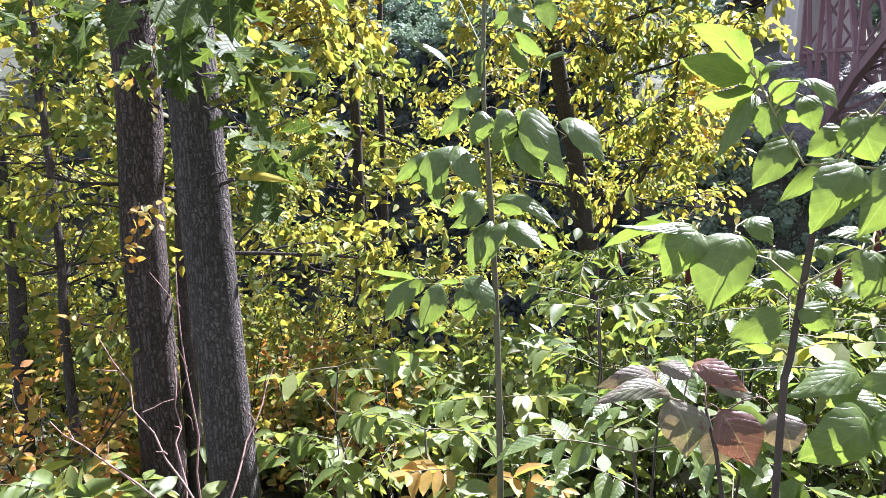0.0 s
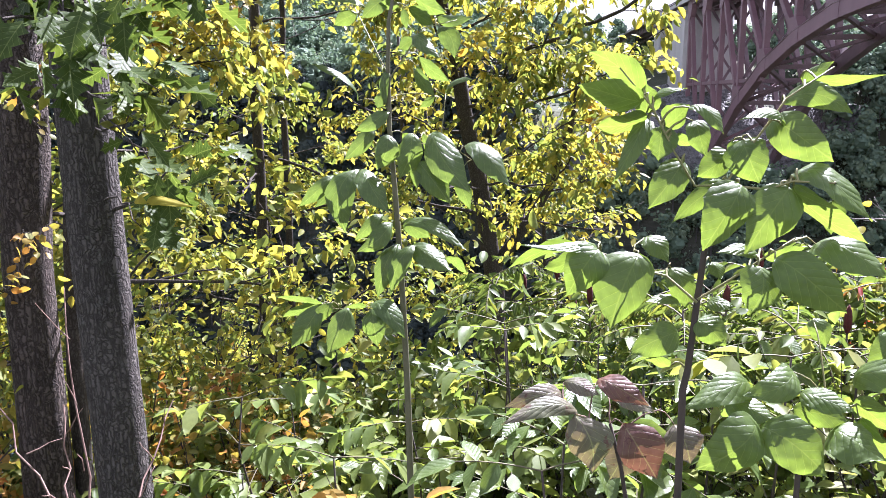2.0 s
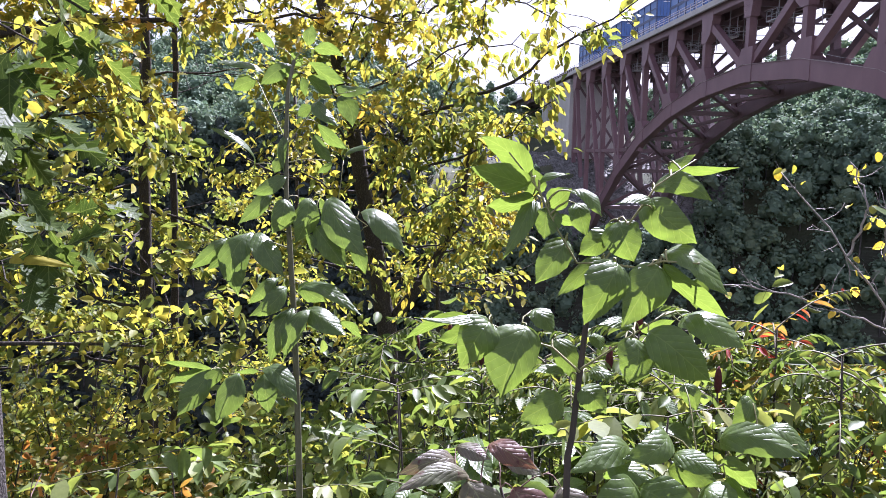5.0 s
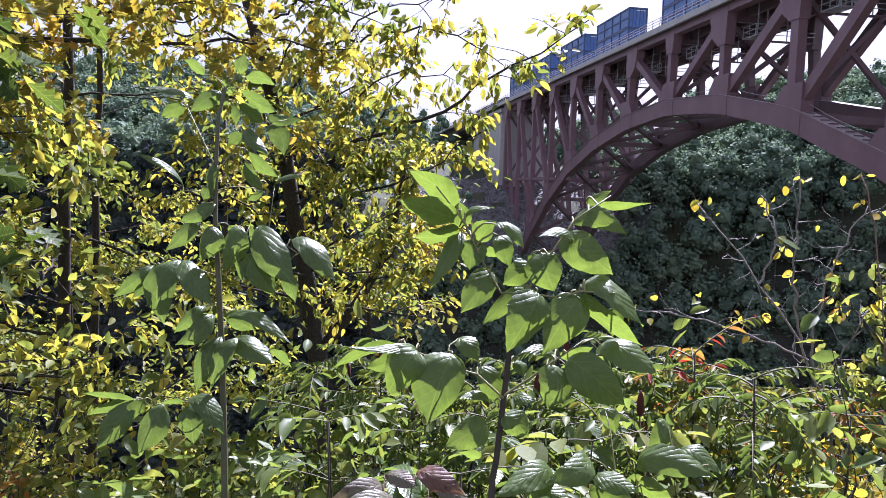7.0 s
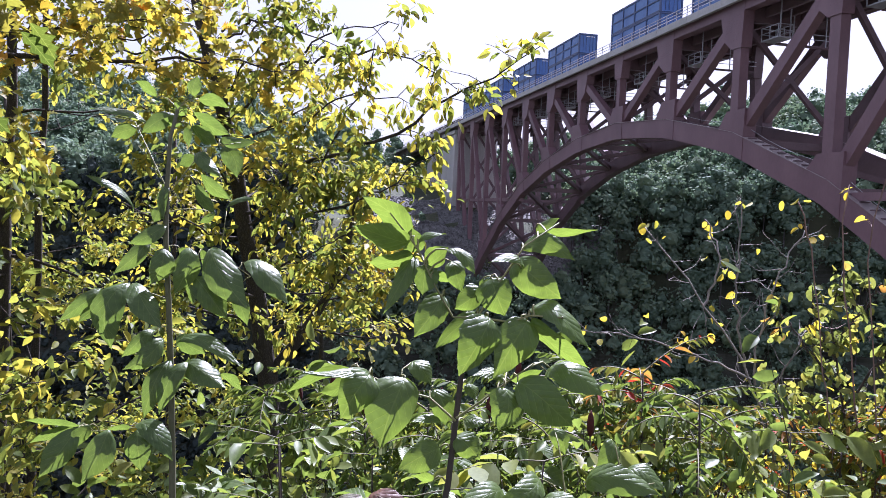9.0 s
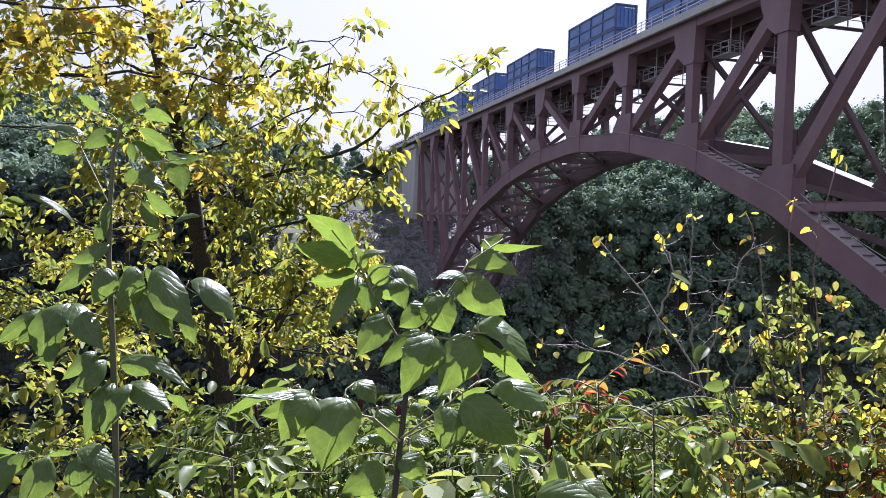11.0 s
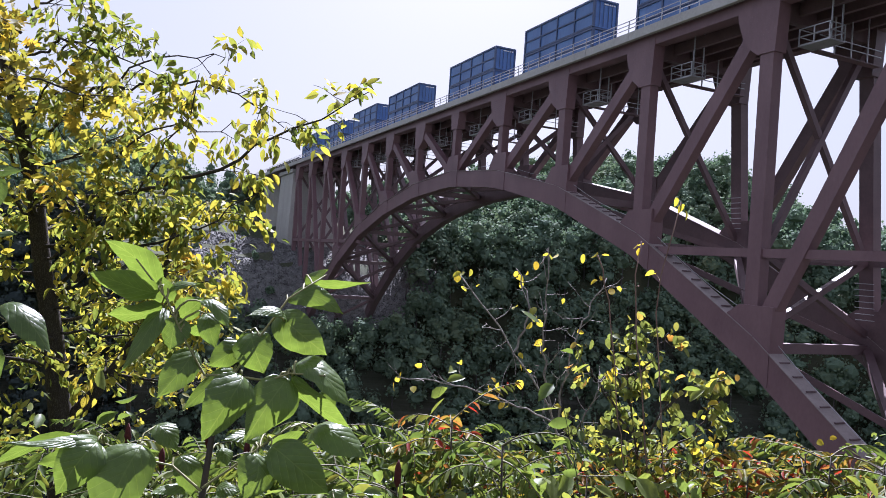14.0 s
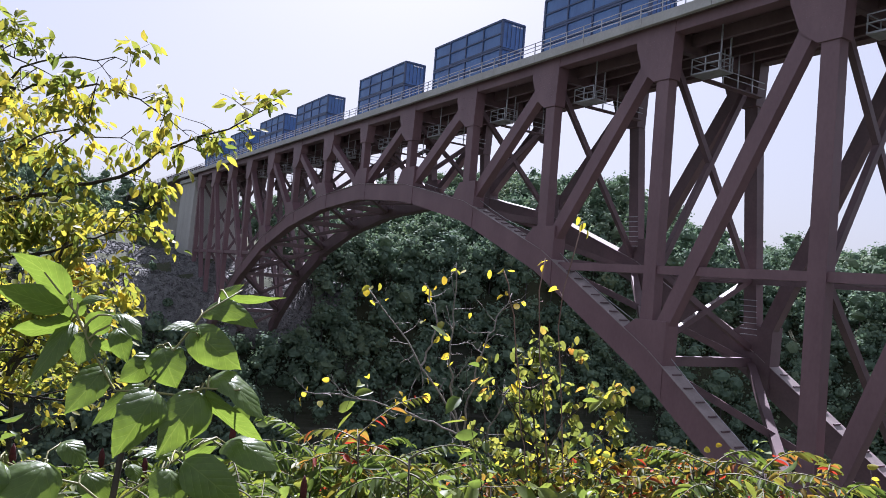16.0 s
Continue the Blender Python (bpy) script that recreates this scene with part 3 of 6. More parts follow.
# sway bracing between the two trusses, lateral bracing and deck beams
for n in SPAN:
    y, z = ny(n), LOW[n]
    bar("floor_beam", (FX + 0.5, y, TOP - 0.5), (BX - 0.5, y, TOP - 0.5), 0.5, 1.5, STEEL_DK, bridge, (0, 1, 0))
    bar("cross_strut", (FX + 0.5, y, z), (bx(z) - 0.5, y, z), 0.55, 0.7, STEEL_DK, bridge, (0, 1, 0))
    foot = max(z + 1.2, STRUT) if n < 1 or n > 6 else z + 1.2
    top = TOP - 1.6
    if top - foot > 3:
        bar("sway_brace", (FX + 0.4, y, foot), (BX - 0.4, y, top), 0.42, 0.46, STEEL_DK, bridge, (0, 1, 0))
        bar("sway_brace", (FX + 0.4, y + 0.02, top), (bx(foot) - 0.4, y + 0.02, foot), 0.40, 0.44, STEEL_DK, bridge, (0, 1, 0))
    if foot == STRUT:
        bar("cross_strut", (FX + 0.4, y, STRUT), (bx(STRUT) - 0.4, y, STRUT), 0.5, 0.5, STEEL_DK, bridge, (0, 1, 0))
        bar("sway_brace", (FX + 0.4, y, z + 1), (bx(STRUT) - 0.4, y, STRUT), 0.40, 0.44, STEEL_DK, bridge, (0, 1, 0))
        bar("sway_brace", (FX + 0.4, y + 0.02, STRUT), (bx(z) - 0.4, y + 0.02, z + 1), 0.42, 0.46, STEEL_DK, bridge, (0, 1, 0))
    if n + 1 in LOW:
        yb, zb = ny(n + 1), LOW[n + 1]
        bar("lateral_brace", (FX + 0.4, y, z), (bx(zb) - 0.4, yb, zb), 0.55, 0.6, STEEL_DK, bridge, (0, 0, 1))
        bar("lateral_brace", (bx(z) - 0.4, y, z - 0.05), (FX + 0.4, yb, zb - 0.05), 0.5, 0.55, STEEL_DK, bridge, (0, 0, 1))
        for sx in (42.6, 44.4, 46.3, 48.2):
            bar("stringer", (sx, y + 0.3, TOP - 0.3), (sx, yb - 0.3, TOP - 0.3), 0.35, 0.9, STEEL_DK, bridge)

# deck, edge and railings along the arch and its approaches
YA, YB = -60.0, 340.0
# Slab in the dark steel tone: the underside's shade is put in its colour.
bar("deck_slab", (45.35, YA, 22.02), (45.35, YB, 22.02), 12.2, 0.36, STEEL_DK, bridge)
for ex in (39.4, 51.3):
    i = 0
    y = YA
    while y < YB:
        bar("deck_edge", (ex, y + 0.02, 22.13), (ex, min(y + 6.135, YB) - 0.02, 22.13), 0.36, 0.72, DECK, bridge)
        y += 6.135


def rail_section(parent, x, y0, y1):
    b = bmesh.new()
    for h in (0.42, 0.75, 1.08):
        box_bm(b, (x, y0, 22.49 + h), (x, y1, 22.49 + h), 0.055, 0.055)
    part("rail", b, GALV, parent)
    k = max(1, round((y1 - y0) / 2.045))
    for i in range(k):
        y = y0 + (y1 - y0) * i / k
        bar("rail_post", (x, y, 22.49), (x, y, 23.6), 0.07, 0.07, GALV, parent, (0, 1, 0))


railing = thing("bridge_railing", "galvanised steel pipe railing along the bridge deck", "railing", SITE)
for n in range(-5, 25):
    rail_section(railing, 39.42, ny(n), ny(n + 1))


def platform(n):
    """A small inspection cage hung under the deck beside the truss, with a gangway across to the far side."""
    y = ny(n) - 2.3
    p = thing("inspection_platform", "galvanised inspection platform with railings under the deck", "platform", SITE, "inspection platforms")
    z = 18.2
    bar("floor", (42.3, y - 1.2, z), (42.3, y + 1.2, z), 1.5, 0.12, GALV, p)
    for dx in (-0.72, 0.72):
        for dy in (-1.15, 0, 1.15):
            bar("rail_post", (42.3 + dx, y + dy, z), (42.3 + dx, y + dy, z + 1.15), 0.07, 0.07, GALV, p, (0, 1, 0))
        for h in (0.6, 1.12):
            bar("rail", (42.3 + dx, y - 1.2, z + h), (42.3 + dx, y + 1.2, z + h), 0.06, 0.06, GALV, p)
    for dy in (-1.15, 1.15):
        for h in (0.6, 1.12):
            bar("rail", (41.6, y + dy, z + h), (43.0, y + dy, z + h), 0.06, 0.06, GALV, p, (0, 0, 1))
    for dx in (-0.5, 0.5):
        bar("hanger", (42.3 + dx, y - 1.1, z), (42.3 + dx, y - 1.1, TOP + 0.35), 0.09, 0.09, GALV, p, (0, 1, 0))
    bar("gangway", (43.0, y + 1.0, z - 0.1), (49.4, y + 1.0, z - 0.1), 0.1, 0.6, STEEL_DK, p, (0, 0, 1))
    for h in (0.5, 0.95):
        bar("rail", (43.0, y + 0.7, z + h), (49.4, y + 0.7, z + h), 0.05, 0.06, GALV, p, (0, 0, 1))
    for x in (44.5, 46.2, 47.9):
        bar("hanger", (x, y + 0.7, z - 0.1), (x, y + 0.7, TOP + 0.35), 0.08, 0.08, GALV, p, (0, 1, 0))


for n in range(-2, 9):
    platform(n)

# steel ladder rungs on the far posts, and the hand line along the near lower chord
for n in (0, 1):
    ladder = thing("ladder", "thin steel ladder fixed to the bridge post", "ladder", SITE, "bridge ladders")
    for i in range(7):
        z = LOW[n] + 2.2 + 0.45 * i
        bar("rung", (bx(z) - 0.75, ny(n) - 0.9, z), (bx(z) - 0.75, ny(n) + 0.6, z), 0.06, 0.06, GALV, ladder, (0, 0, 1))
line = bmesh.new()
for a in range(-2, 4):
    za, zb = LOW[a] + 2.0, LOW[a + 1] + 2.0
    for i in range(6):
        f, g = i / 6, (i + 1) / 6
        sag = lambda s: 0.5 * math.sin(math.pi * s)
        box_bm(line, (FX + 0.2, ny(a) + PANEL * f, za + (zb - za) * f - sag(f)), (FX + 0.2, ny(a) + PANEL * g, za + (zb - za) * g - sag(g)), 0.035, 0.035)
part("hand_line", line, GALV, bridge)


# ---------------------------------------------------------------- abutment and approach
def pier(name, x0, x1, y0, y1, z1, label):
    p = thing(name, label, "abutment", ((x0 + x1) / 2, (y0 + y1) / 2, 0))
    bm = bmesh.new()
    cx, cy = (x1 - x0) / 2, (y1 - y0) / 2
    z0 = -14.0
    lo = [bm.verts.new((sx * (cx + 1.0), sy * (cy + 0.5), z0)) for sx, sy in ((-1, -1), (1, -1), (1, 1), (-1, 1))]
    hi = [bm.verts.new((sx * cx, sy * cy, z1)) for sx, sy in ((-1, -1), (1, -1), (1, 1), (-1, 1))]
    bm.faces.new(lo[::-1])
    bm.faces.new(hi)
    for i in range(4):
        j = (i + 1) % 4
        bm.faces.new((lo[i], lo[j], hi[j], hi[i]))
    bmesh.ops.bevel(bm, geom=list(bm.edges), offset=0.12, segments=2, affect="EDGES")
    part("shaft", bm, CONC, p)
    bar("cap", (0, -cy - 0.35, z1 + 0.45), (0, cy + 0.35, z1 + 0.45), (x1 - x0) + 0.9, 0.9, CONC, p, bevel=0.06)
    for k in range(1, 4):
        zz = z0 + (z1 - z0) * k / 4
        f = 1 - k / 4
        bar("pour_joint", (0, -cy - 0.5 * f - 0.02, zz), (0, cy + 0.5 * f + 0.02, zz), (x1 - x0) + 2.0 * f + 0.04, 0.05, DECK, p)
    return p


pier("abutment", 40.5, 51.0, 176, 190, 20.0, "pale cast concrete abutment wall under the bridge end")
pier("abutment", 41.5, 50.0, 208, 216, 20.0, "pale cast concrete pier under the approach span")
approach = thing("approach_span", "steel girder approach span on concrete supports", "bridge", SITE)
for gx in (41.2, 44.0, 46.8, 49.6):
    bar("girder", (gx, 161, 20.9), (gx, 330, 20.9), 0.5, 1.7, STEEL_DK, approach)
for i in range(60):
    bar("stiffener", (40.9, 162 + 2.8 * i, 20.1), (40.9, 162 + 2.8 * i, 21.7), 0.14, 0.1, STEEL_DK, approach)
for gx in (41.2, 44.0, 46.8, 49.6):
    bar("girder", (gx, -60, 20.9), (gx, 11, 20.9), 0.5, 1.7, STEEL_DK, approach)


# ---------------------------------------------------------------- train
TX = 45.2


def container(y0):
    """Two long blue boxes, one on the other, with ribbed sides."""
    L, W, H, zb = 13.6, 2.95, 2.95, 23.95
    out = []
    for tier in range(2):
        z = zb + tier * (H + 0.04)
        c = thing("container", "dark blue ribbed steel freight container stacked on a railcar", "container", Vector((TX, y0, z)) + Vector(SITE), "train containers")
        bm = bmesh.new()
        box_bm(bm, (0, 0.06, H / 2), (0, L - 0.06, H / 2), W - 0.16, H - 0.12)
        part("body", bm, BLUE, c)
        for sx in (-1, 1):
            x = sx * W / 2
            for k in range(5):
                y = 0.1 + (L - 0.2) * k / 4
                bar("rib", (x - 0.03 * sx, y, 0.05), (x - 0.03 * sx, y, H - 0.05), 0.14, 0.26 if k in (0, 4) else 0.16, BLUE_DK, c)
            for zz in (0.1, H / 2, H - 0.1):
                bar("side_rail", (x - 0.035 * sx, 0, zz), (x - 0.035 * sx, L, zz), 0.13, 0.2 if zz != H / 2 else 0.14, BLUE_DK, c)
            for k in range(4):
                for r in range(2):
                    ya, yb = 0.1 + (L - 0.2) * k / 4 + 0.2, 0.1 + (L - 0.2) * (k + 1) / 4 - 0.2
                    za = 0.24 + r * (H / 2 - 0.06)
                    bar("side_panel", (x - 0.095 * sx, ya, za + 0.5), (x - 0.095 * sx, yb, za + 0.5), 0.05, 0.92, BLUE, c)
        for ye, sy in ((0.0, -1), (L, 1)):
            for xx in (-1, 1):
                bar("corner_post", (xx * (W / 2 - 0.07), ye - 0.05 * sy, 0.0), (xx * (W / 2 - 0.07), ye - 0.05 * sy, H), 0.2, 0.2, BLUE_DK, c)
            for xx in (-0.8, -0.3, 0.3, 0.8):
                bar("lock_rod", (xx, ye + 0.03 * sy, 0.2), (xx, ye + 0.03 * sy, H - 0.2), 0.05, 0.05, BLUE_DK, c, (0, 1, 0))
            bar("end_rail", (-W / 2 + 0.1, ye - 0.02 * sy, H - 0.1), (W / 2 - 0.1, ye - 0.02 * sy, H - 0.1), 0.2, 0.2, BLUE_DK, c, (0, 0, 1))
        if tier:
            for a, b in ((-0.35, 0.5), (0.6, 1.1)):
                bar("marking", (a, -0.02, H - 0.42), (b, -0.02, H - 0.42), 0.14, 0.02, WHITE, c, (0, 0, 1))
        out.append(c)
    return out


def railcar(y0, gondola=False):
    L = 18.9
    c = thing("railcar", "dark open gondola railcar on the bridge track" if gondola else "dark flat railcar carrying stacked containers", "railcar", Vector((TX, y0 - 2.6, 22.9)) + Vector(SITE), "train railcars")
    bar("frame", (0, 0.2, 0.62), (0, L - 0.2, 0.62), 2.7, 0.34, RUST, c)
    for yy in (2.6, L - 2.6):
        bog = bar("bogie", (0, yy - 1.3, 0.32), (0, yy + 1.3, 0.32), 1.9, 0.3, RUST, c)
        for dy in (-0.9, 0.9):
            for sx in (-0.75, 0.75):
                bm = bmesh.new()
                bmesh.ops.create_cone(bm, cap_ends=True, segments=16, radius1=0.44, radius2=0.42, depth=0.13, matrix=pose(sx, yy + dy, 0.12, 0, 90, 0))
                part("wheel", bm, RUST, bog)
    if gondola:
        for sx in (-1, 1):
            bar("side", (sx * 1.42, 0.4, 1.75), (sx * 1.42, L - 0.4, 1.75), 0.08, 1.9, RUST, c)
            for k in range(13):
                y = 0.5 + (L - 1.0) * k / 12
                bar("rib", (sx * 1.5, y, 0.8), (sx * 1.5, y, 2.7), 0.16, 0.14, RUST, c)
        for y in (0.4, L - 0.4):
            bar("end", (-1.4, y, 1.75), (1.4, y, 1.75), 1.9, 0.1, RUST, c, (0, 0, 1))
    else:
        for k in range(8):
            y = 0.6 + (L - 1.2) * k / 7
            bar("end_stake", (1.2, y, 0.75), (1.2, y, 1.06), 0.1, 0.1, RUST, c, (0, 1, 0))


for i, y0 in enumerate((-0.1, 20.8, 41.6, 62.0, 82.9, 108.1, 128.1, 148.8, 169.8, 190.4, 211.0)):
    railcar(y0, i >= 9)
    if i < 9:
        container(y0)
for sx in (-0.75, 0.75):
    tagged(bar("track_rail", (TX + sx, YA, 22.13), (TX + sx, YB, 22.13), 0.08, 0.16, RUST, None), "rusty steel track rail on the bridge deck", "rail", kind="structure")
tagged(bar("ballast", (TX, YA, 21.93), (TX, YB, 21.93), 4.4, 0.24, GRAVEL, None), "grey track ballast on the bridge deck", "ballast", kind="structure")
gravel_bank()


# ---------------------------------------------------------------- far woods
def blob_template():
    """A lumpy closed clump, one metre in radius."""
    bm = bmesh.new()
    bmesh.ops.create_icosphere(bm, subdivisions=2, radius=1.0)
    v = np.array([q.co[:] for q in bm.verts])
    t = np.array([[q.index for q in f.verts] for f in bm.faces])
    bm.free()
    return v, t


def woods():
    """Broadleaf trees on the gorge sides: each a handful of leafy clumps on a trunk, ragged with loose sprays of leaves."""
    rng = np.random.default_rng(11)
    at, size, facing, trunks, clumps, dark_at, dark_clump = [], [], [], [], [], [], []
    bv, bt = blob_template()
    xs, ys = rng.uniform(-170, 330, 60000), rng.uniform(-60, 400, 60000)
    keep, grid = [], {}
    for x, y in zip(xs, ys):
        azim, dist = math.degrees(math.atan2(x, y)), math.hypot(x, y)
        if not (-40 < azim < 68) or dist < 70 or dist > 380:
            continue
        if 5 < x < 70 and 160 < y < 235 and not ((y > 192 and x < 37 or x < 20) and rng.random() < 0.6):
            continue
        step = 3.7 if dist < 170 else 4.6 if dist < 230 else 6.0
        cell = (step, round(x / step), round(y / step))
        if cell in grid:
            continue
        grid[cell] = 1
        keep.append((x, y))
    keep = np.array(keep)
    zs = height(keep[:, 0], keep[:, 1])
    for (x, y), z in zip(keep, zs):
        if z < -57 or x < 64 and y < 60:
            continue
        small = 0.5 if (x < 90 and y > 235 and rng.random() < 0.5) else 0.27 if 5 < x < 37 and 158 < y < 236 else 1.0
        h, r = rng.uniform(9, 18) * small, rng.uniform(3.0, 4.8) * small
        if 33 < x < 60 and y < 240:
            h = min(h, np.interp(y, [ny(k) for k in SPAN], [LOW[k] for k in SPAN]) - 2.5 - z)
            if h < 2.0 or y > 158:
                continue
            r = min(r, h * 0.4)
        az_, far_ = math.degrees(math.atan2(x, y)), math.hypot(x, y)
        if 1 < az_ < 15 and far_ < 236:
            h = min(h, max(1.8 - 0.05 * far_ - z, 5.0 if small < 0.4 else 0.0))
            if h < 2.0:
                continue
            r = min(r, h * 0.4)
        if z < -8 and small == 1.0:
            h, r = h * 0.8, r * 0.95
        count = 5 if far_ < 230 else 4
        a = rng.uniform(0, 6.28) + np.arange(count) * 2.4
        up = np.linspace(0.42, 0.82, count) + rng.normal(0, 0.05, count)
        out = r * (0.62 - 0.5 * np.linspace(0, 1, count)) * rng.uniform(0.7, 1.3, count)
        mid = np.column_stack([np.cos(a) * out, np.sin(a) * out, h * up])
        big = r * rng.uniform(0.45, 0.7, count)
        for c, g in zip(mid, big):
            k, ph = rng.normal(0, 2.2, (3, 3)), rng.uniform(0, 6, 3)
            lump = 0.55 + 0.12 * np.sin(bv @ k + ph).sum(1) + rng.normal(0, 0.06, len(bv))
            clumps.append((bv * lump[:, None] * (g, g, g * 0.85) + c + (x, y, z), bt))
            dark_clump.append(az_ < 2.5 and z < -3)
        n = int(300 * min(1.0, 140 / far_) * (small + 0.15))
        which = rng.integers(0, count, n)
        dirs = rng.normal(0, 1, (n, 3)) + (0, 0, 0.3)
        dirs /= np.linalg.norm(dirs, axis=1)[:, None]
        at.append(mid[which] + dirs * (big[which] * rng.uniform(0.5, 1.25, n))[:, None] * (1, 1, 0.9) + (x, y, z))
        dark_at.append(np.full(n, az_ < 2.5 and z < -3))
        facing.append(dirs)
        size.append(np.full(n, rng.uniform(0.6, 0.95) * (0.6 + 0.4 * small)))
        if rng.random() < 0.6:
            trunks.append(tube_arrays([(x, y, z - 0.5), (x + rng.normal(0, 0.3), y, z + h * 0.6)], (0.2 * small, 0.08), 4))
    at, size = np.concatenate(at), np.concatenate(size)
    n = len(at)
    up = np.concatenate(facing) + rng.normal(0, 0.55, (n, 3)) + (0, 0, 0.2)
    d = np.cross(up, rng.normal(0, 1, (n, 3)))
    d /= np.linalg.norm(d, axis=1)[:, None]
    s = np.cross(up, d)
    s /= np.linalg.norm(s, axis=1)[:, None]
    q = np.stack([at - d * size[:, None] * 0.5, at + s * size[:, None] * 0.4 + d * size[:, None] * rng.uniform(-0.2, 0.2, (n, 1)), at + d * size[:, None] * 0.5, at - s * size[:, None] * 0.4], 1)
    w = thing("far_woods", "dark green broadleaf woods turning on the gorge side", "woods", (0, 0, 0), kind="stuff")
    # Trees low in the gorge take the foliage with shade in its colour.
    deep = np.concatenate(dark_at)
    for name, mat, which in (("foliage", WOODS, False), ("shaded_foliage", WOODS_SHADED, True)):
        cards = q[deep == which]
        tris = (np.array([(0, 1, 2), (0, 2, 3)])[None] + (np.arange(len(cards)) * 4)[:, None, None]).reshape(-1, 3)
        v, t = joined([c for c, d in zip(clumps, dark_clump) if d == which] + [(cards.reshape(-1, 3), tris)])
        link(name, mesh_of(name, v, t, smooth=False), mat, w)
        print(name, "triangles", len(t))
    v, t = joined(trunks)
    link("trunks", mesh_of("trunks", v, t), WOODS_BARK, w)


woods()


def far_ridge():
    """Pale land on the skyline, kilometres off; its haze is a painted bluish glow."""
    k = Nodes("hazy far land")
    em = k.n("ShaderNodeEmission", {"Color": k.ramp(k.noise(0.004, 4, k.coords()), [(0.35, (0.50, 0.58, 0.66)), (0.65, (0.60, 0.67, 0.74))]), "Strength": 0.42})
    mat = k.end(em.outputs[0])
    az = np.radians(np.linspace(-70, 110, 121))
    top = 95 + 22 * np.sin(az * 7) + 12 * np.sin(az * 19 + 1)
    lo = np.column_stack([3800 * np.sin(az), 3800 * np.cos(az), np.full(121, -80.0)])
    hi = np.column_stack([3800 * np.sin(az), 3800 * np.cos(az), top])
    i = np.arange(120)
    tris = np.concatenate([np.column_stack([i, i + 1, i + 122]), np.column_stack([i, i + 122, i + 121])])
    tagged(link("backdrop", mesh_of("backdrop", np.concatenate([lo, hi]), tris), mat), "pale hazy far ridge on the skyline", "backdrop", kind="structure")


far_ridge()


OVATE_FINE = ((0.0, 0.03), (0.03, 0.2), (0.08, 0.33), (0.15, 0.43), (0.24, 0.485), (0.34, 0.5), (0.44, 0.495), (0.54, 0.465), (0.63, 0.415), (0.71, 0.35), (0.79, 0.265), (0.86, 0.17), (0.92, 0.085), (0.96, 0.035), (1.0, 0.0))
LANCE_FINE = ((0.0, 0.02), (0.05, 0.13), (0.12, 0.26), (0.2, 0.37), (0.29, 0.445), (0.38, 0.49), (0.47, 0.5), (0.56, 0.48), (0.64, 0.43), (0.72, 0.35), (0.79, 0.265), (0.86, 0.175), (0.92, 0.09), (0.96, 0.04), (1.0, 0.0))


# ---------------------------------------------------------------- trees near the path
def gz(x, y):
    return float(height(np.array(x), np.array(y)))


def trunk_line(x, y, top, lean, count=9, wander=0.03, rng=None):
    z0 = gz(x, y) - 0.15
    t = np.linspace(0, 1, count)
    pts = np.column_stack([x + lean[0] * t, y + lean[1] * t, z0 + (top - z0) * t])
    if rng is not None:
        pts[1:] += np.cumsum(rng.normal(0, wander, (count - 1, 3)) * (1, 1, 0), 0)
    return pts


def bough(pts, radius, rng, tips, parent, every=0.2, shoot=0.55, mat=None, start=0.5, wander=0.03, thin=0.006, droop=-0.1):
    """A long bough along given bends, with short drooping side shoots."""
    pts = np.asarray(pts, float)
    t = np.concatenate([[0], np.cumsum(np.linalg.norm(np.diff(pts, axis=0), axis=1))])
    s = np.linspace(0, t[-1], 16)
    line = np.column_stack([np.interp(s, t, pts[:, k]) for k in range(3)]) + rng.normal(0, wander, (16, 3))
    tubes = [tube_arrays(line, np.linspace(radius, 0.004, 16), 6)]
    for u in np.arange(start, t[-1], every):
        p = np.array([np.interp(u, s, line[:, k]) for k in range(3)])
        d = rng.normal(0, 0.7, 3) * (1, 1, 0.5 if droop < 0 else 1) + (0, 0, droop)
        branching(p, d, shoot * rng.uniform(0.6, 1.3) * (1.15 - 0.55 * u / t[-1]), thin, 1, rng, tubes, tips, (0, 0, droop), (1, 3), 0.6)
    tips += [(line[-1], line[-1] - line[-2])]
    v, f = joined(tubes)
    link("bough", mesh_of("bough", v, f), mat or BARK_DARK, parent)


